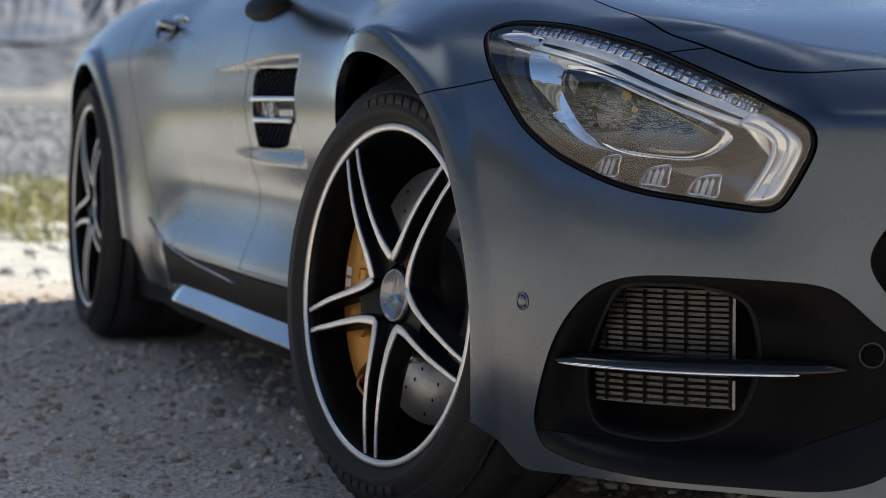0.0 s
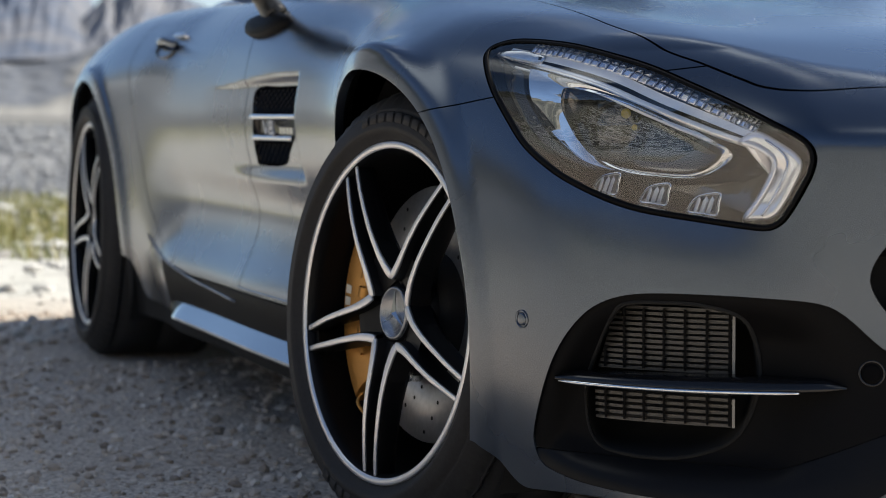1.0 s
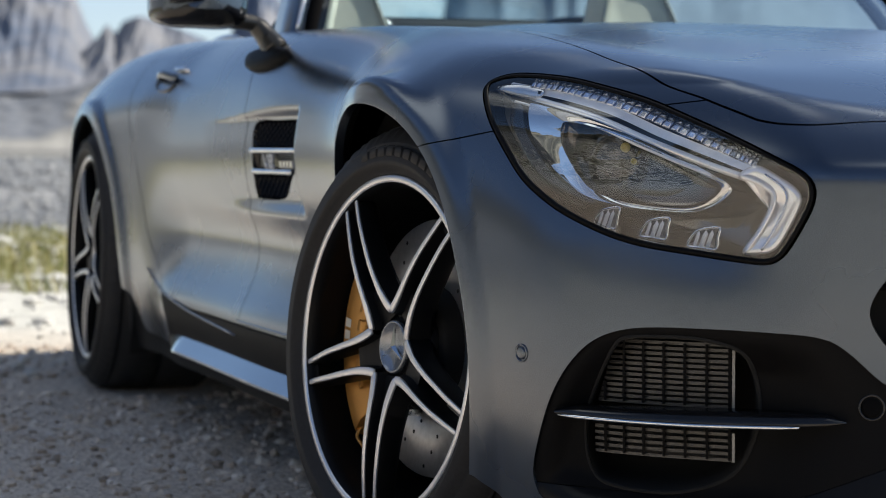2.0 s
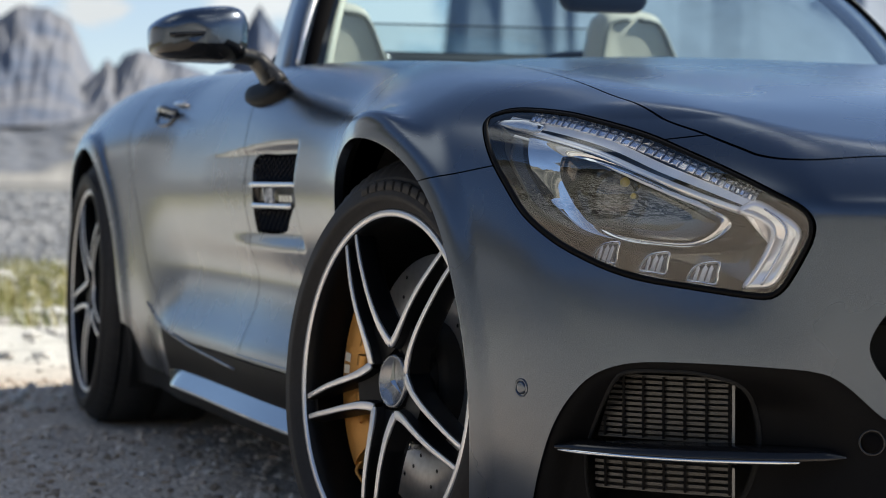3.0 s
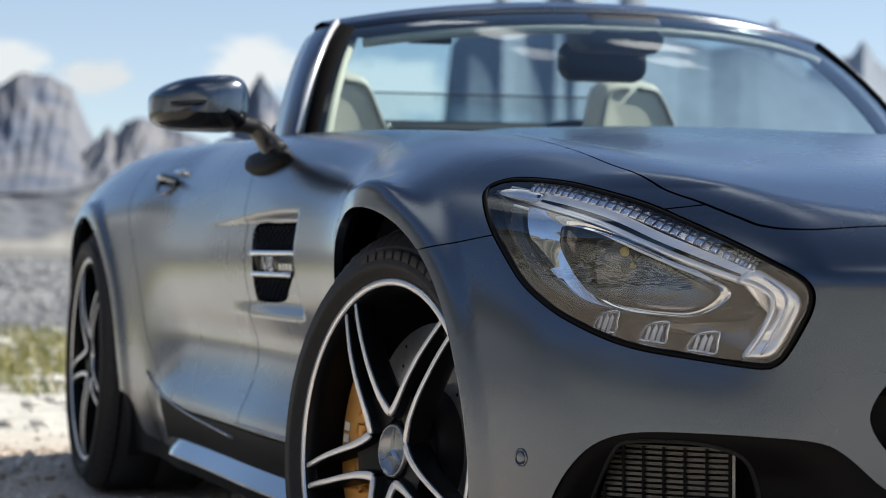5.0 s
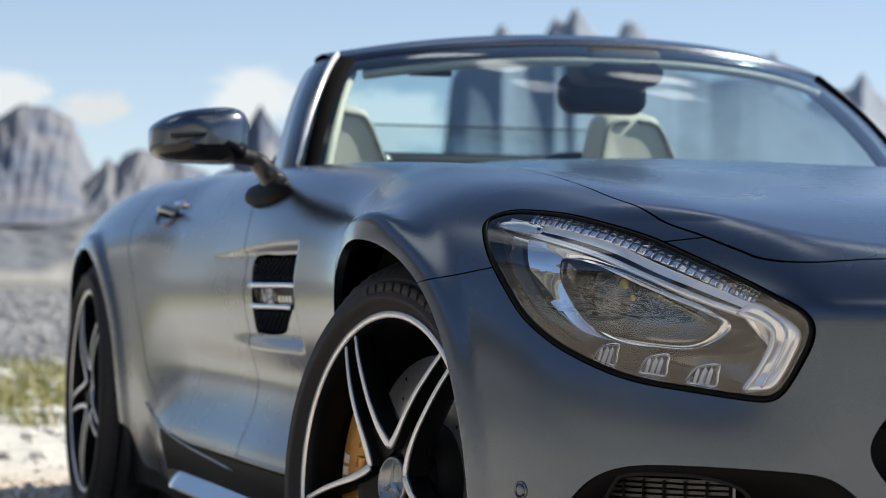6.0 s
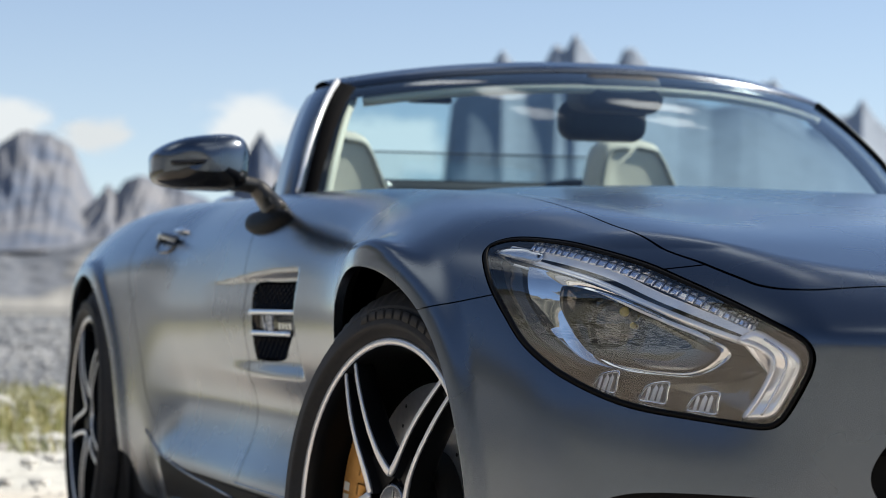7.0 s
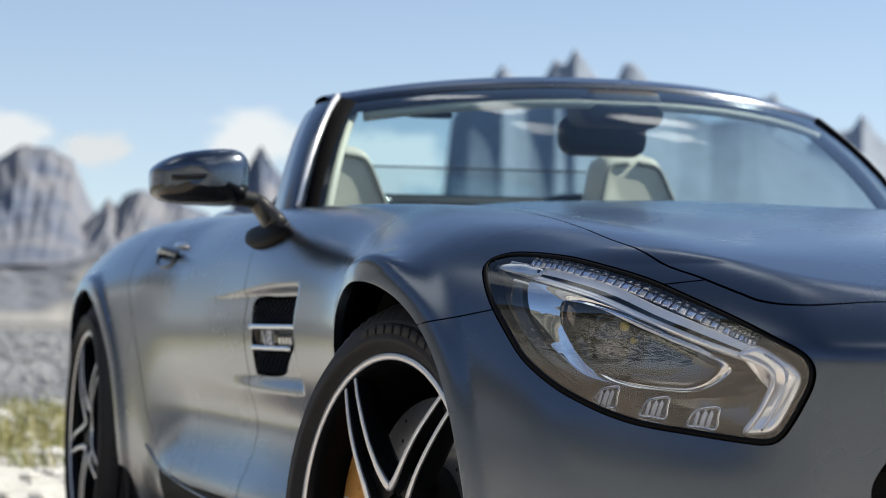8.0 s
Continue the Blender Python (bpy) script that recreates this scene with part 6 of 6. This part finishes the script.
def slope_material():
    m_ = bpy.data.materials.new("shadow_patched_slope")
    m_.use_nodes = True
    nt = m_.node_tree
    L, N = nt.links.new, nt.nodes.new
    bs = nt.nodes["Principled BSDF"]
    bs.inputs["Roughness"].default_value = 0.95
    co, mp = N("ShaderNodeTexCoord"), N("ShaderNodeMapping")
    mp.inputs["Scale"].default_value = (0.7, 1, 1.5)
    L(co.outputs["Object"], mp.inputs[0])
    prev = None
    # the first noise's dark blue end paints cast shadow patches on the slope
    for size, stops in ((0.028, ((0.42, (0.09, 0.115, 0.16)), (0.47, (0.24, 0.24, 0.23)), (0.60, (0.37, 0.36, 0.33)))), (0.4, ((0.3, (0.17, 0.175, 0.18)), (0.5, (0.28, 0.275, 0.26)), (0.7, (0.40, 0.385, 0.35))))):
        t_, r_ = N("ShaderNodeTexNoise"), N("ShaderNodeValToRGB")
        t_.inputs["Scale"].default_value, t_.inputs["Detail"].default_value = size, 7
        L(mp.outputs[0], t_.inputs["Vector"])
        e_ = r_.color_ramp.elements
        e_[0].position, e_[0].color = stops[0][0], (*stops[0][1], 1)
        e_[1].position, e_[1].color = stops[2][0], (*stops[2][1], 1)
        e_.new(stops[1][0]).color = (*stops[1][1], 1)
        L(t_.outputs["Fac"], r_.inputs[0])
        if prev is None:
            prev = r_.outputs[0]
        else:
            x_ = N("ShaderNodeMix")
            x_.data_type = "RGBA"
            x_.inputs[0].default_value = 0.35
            L(prev, x_.inputs[6]), L(r_.outputs[0], x_.inputs[7])
            L(x_.outputs[2], bs.inputs["Base Color"])
    return m_


mountain("sunlit grassy slope with shadow patches painted into its colour", rise_of([(-500, 470), (-300, 455), (-120, 468), (0, 478), (60, 482), (130, 463), (220, 446), (330, 440), (500, 452), (800, 455), (1200, 470), (1700, 480), (2100, 500)]), 480, -2, 90, 0.28, 77, 260, 40, slope_material(), "hillside", 2.6)
mountain("pale rock massif with blue shade painted into its colour", rise_of([(-420, 400), (-300, 330), (-200, 300), (-120, 310), (-60, 262), (-10, 292), (27, 265), (45, 258), (89, 265), (129, 287), (143, 318), (156, 354), (179, 392), (230, 430), (300, 470)]), 1900, 40, 420, 0.42, 21, 260, 70)
mountain("pale rock ridge with dark shade painted into its colour", rise_of([(90, 470), (150, 400), (179, 372), (192, 352), (208, 368), (223, 347), (241, 340), (268, 341), (312, 358), (366, 380), (420, 420), (500, 470)]), 1750, 40, 300, 0.38, 33, 220, 60)
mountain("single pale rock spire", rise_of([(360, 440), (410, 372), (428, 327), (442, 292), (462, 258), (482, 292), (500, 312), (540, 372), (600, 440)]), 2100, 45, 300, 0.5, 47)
# towers and teeth: shade and distance haze put into a bluish base colour
DIM_ROCK = material("distance_blue_rock", (0.25, 0.29, 0.345), 0.95, grain=0.12, grain_size=0.1, spread=0.15, patch=0.02)
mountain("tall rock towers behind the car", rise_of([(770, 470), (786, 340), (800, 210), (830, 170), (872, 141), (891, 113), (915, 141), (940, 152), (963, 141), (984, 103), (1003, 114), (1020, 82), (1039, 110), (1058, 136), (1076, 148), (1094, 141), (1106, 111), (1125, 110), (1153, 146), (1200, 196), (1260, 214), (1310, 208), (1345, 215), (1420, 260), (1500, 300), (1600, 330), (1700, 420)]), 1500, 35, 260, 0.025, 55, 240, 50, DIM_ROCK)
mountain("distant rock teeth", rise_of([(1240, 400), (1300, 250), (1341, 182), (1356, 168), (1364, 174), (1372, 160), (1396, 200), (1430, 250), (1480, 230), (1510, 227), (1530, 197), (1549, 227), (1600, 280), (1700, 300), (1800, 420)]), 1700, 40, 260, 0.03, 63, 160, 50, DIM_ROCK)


# ---------------------------------------------------------------- clouds, far behind everything
def cloud_material(seed, glow):
    m_ = bpy.data.materials.new("cloud")
    m_.use_nodes = True
    nt = m_.node_tree
    L, N = nt.links.new, nt.nodes.new
    nt.nodes.remove(nt.nodes["Principled BSDF"])
    co, nz, gr, mp = N("ShaderNodeTexCoord"), N("ShaderNodeTexNoise"), N("ShaderNodeTexGradient"), N("ShaderNodeMapping")
    mp.inputs["Location"].default_value = (seed * 1.7, seed * 0.9, 0)
    L(co.outputs["Object"], mp.inputs[0])
    nz.inputs["Scale"].default_value, nz.inputs["Detail"].default_value, nz.inputs["Roughness"].default_value = 1.6, 8, 0.55
    L(mp.outputs[0], nz.inputs["Vector"])
    gr.gradient_type = "SPHERICAL"
    L(co.outputs["Object"], gr.inputs[0])
    ad = N("ShaderNodeMath")
    ad.operation = "MULTIPLY_ADD"
    ad.inputs[1].default_value = 0.85
    L(gr.outputs["Fac"], ad.inputs[0]), L(nz.outputs["Fac"], ad.inputs[2])
    mr = N("ShaderNodeMapRange")
    mr.interpolation_type = "SMOOTHSTEP"
    mr.inputs[1].default_value, mr.inputs[2].default_value = 0.72, 1.05
    L(ad.outputs[0], mr.inputs[0])
    hold = N("ShaderNodeMath")
    hold.operation = "MULTIPLY"
    edge = N("ShaderNodeMapRange")
    edge.inputs[1].default_value, edge.inputs[2].default_value = 0.0, 0.15
    L(gr.outputs["Fac"], edge.inputs[0])
    L(mr.outputs[0], hold.inputs[0]), L(edge.outputs[0], hold.inputs[1])
    em, tr, mx = N("ShaderNodeEmission"), N("ShaderNodeBsdfTransparent"), N("ShaderNodeMixShader")
    em.inputs[0].default_value, em.inputs[1].default_value = (0.82, 0.91, 1.0, 1), glow
    L(hold.outputs[0], mx.inputs[0]), L(tr.outputs[0], mx.inputs[1]), L(em.outputs[0], mx.inputs[2])
    L(mx.outputs[0], nt.nodes["Material Output"].inputs[0])
    return m_


def cloud(az, el, wide, high, seed, glow, dist=4300.0):
    """A soft white glowing cloud sheet at a bearing from the view's middle and an elevation, in degrees."""
    a_ = AXIS_A + math.radians(az)
    way = Vector((-math.cos(a_) * math.cos(math.radians(el)), math.sin(a_) * math.cos(math.radians(el)), math.sin(math.radians(el))))
    v_ = [(-1, -1, 0), (1, -1, 0), (1, 1, 0), (-1, 1, 0)]
    ob_ = link("cloud", v_, [(0, 1, 2, 3)], cloud_material(seed, glow), flat=True)
    spot = Vector(EYE) + way * dist
    k_ = dist * math.tan(math.radians(0.5))
    ob_.matrix_world = look(spot, Vector(EYE)) @ Matrix.Diagonal((wide * k_, high * k_, 1, 1))
    ob_.visible_shadow = False
    return tagged(ob_, "soft white glowing cloud sheet, for sky, fill light and reflections", "cloud", "clouds in the sky", "structure")


# low clouds over the ridge, unseen ones added as fill light, wisps mirrored in glass
for az, el, wide, high, seed, glow in ((-11.8, 4.9, 4.6, 2.4, 1, 0.66), (-9.2, 4.6, 3.0, 1.6, 2, 0.60), (-5.0, 4.9, 4.6, 2.6, 3, 0.68), (-1.4, 4.2, 5.0, 3.4, 4, 0.85), (3.5, 3.4, 7.0, 3.0, 5, 0.5), (9.0, 3.0, 7.0, 2.6, 6, 0.5),
                                       (150, 42, 60, 22, 7, 1.0), (290, 48, 50, 26, 8, 1.0), (105, 38, 50, 22, 10, 1.0), (100, 55, 45, 26, 9, 1.0), (170, 66, 40, 20, 11, 1.0),
                                       (-3.5, 39, 8, 6, 12, 1.5), (0.5, 48, 7, 14, 13, 1.6), (4.5, 60, 8, 12, 14, 1.5), (17, 45, 10, 8, 15, 1.8), (24, 51, 9, 7, 17, 1.7)):
    cloud(az, el, wide, high, seed, glow)


# a glowing see-through sheet painted as haze, low behind the mountains
def painted_haze_material():
    m_ = bpy.data.materials.new("painted_haze")
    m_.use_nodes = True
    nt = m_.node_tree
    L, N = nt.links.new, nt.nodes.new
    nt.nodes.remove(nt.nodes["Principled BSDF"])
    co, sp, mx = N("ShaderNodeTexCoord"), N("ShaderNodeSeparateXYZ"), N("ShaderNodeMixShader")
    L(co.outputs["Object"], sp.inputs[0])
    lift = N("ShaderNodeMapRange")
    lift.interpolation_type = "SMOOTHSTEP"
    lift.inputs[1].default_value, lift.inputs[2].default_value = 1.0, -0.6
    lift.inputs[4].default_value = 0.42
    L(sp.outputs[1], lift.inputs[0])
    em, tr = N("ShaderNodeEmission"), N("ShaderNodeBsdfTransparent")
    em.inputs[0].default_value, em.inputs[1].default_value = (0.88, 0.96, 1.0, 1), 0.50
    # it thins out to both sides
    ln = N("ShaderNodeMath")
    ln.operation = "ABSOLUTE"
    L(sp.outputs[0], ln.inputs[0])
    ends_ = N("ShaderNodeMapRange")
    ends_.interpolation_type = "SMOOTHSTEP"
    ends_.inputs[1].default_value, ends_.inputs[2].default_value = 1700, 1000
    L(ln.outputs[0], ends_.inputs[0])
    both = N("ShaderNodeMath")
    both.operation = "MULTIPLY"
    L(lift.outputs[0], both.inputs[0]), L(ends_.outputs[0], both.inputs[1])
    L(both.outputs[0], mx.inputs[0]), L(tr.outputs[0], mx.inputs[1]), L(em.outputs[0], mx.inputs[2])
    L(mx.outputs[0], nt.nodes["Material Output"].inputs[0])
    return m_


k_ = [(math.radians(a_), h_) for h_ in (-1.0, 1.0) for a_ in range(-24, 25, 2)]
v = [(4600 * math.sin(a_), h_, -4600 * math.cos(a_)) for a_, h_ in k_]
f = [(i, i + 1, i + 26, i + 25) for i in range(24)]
ob = link("haze", v, f, painted_haze_material(), flat=True)
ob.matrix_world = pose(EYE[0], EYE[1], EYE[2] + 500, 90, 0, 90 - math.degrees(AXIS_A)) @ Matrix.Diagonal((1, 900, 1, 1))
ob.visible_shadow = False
tagged(ob, "glowing sheet painted as thin pale haze low over the mountains", "haze", kind="structure")
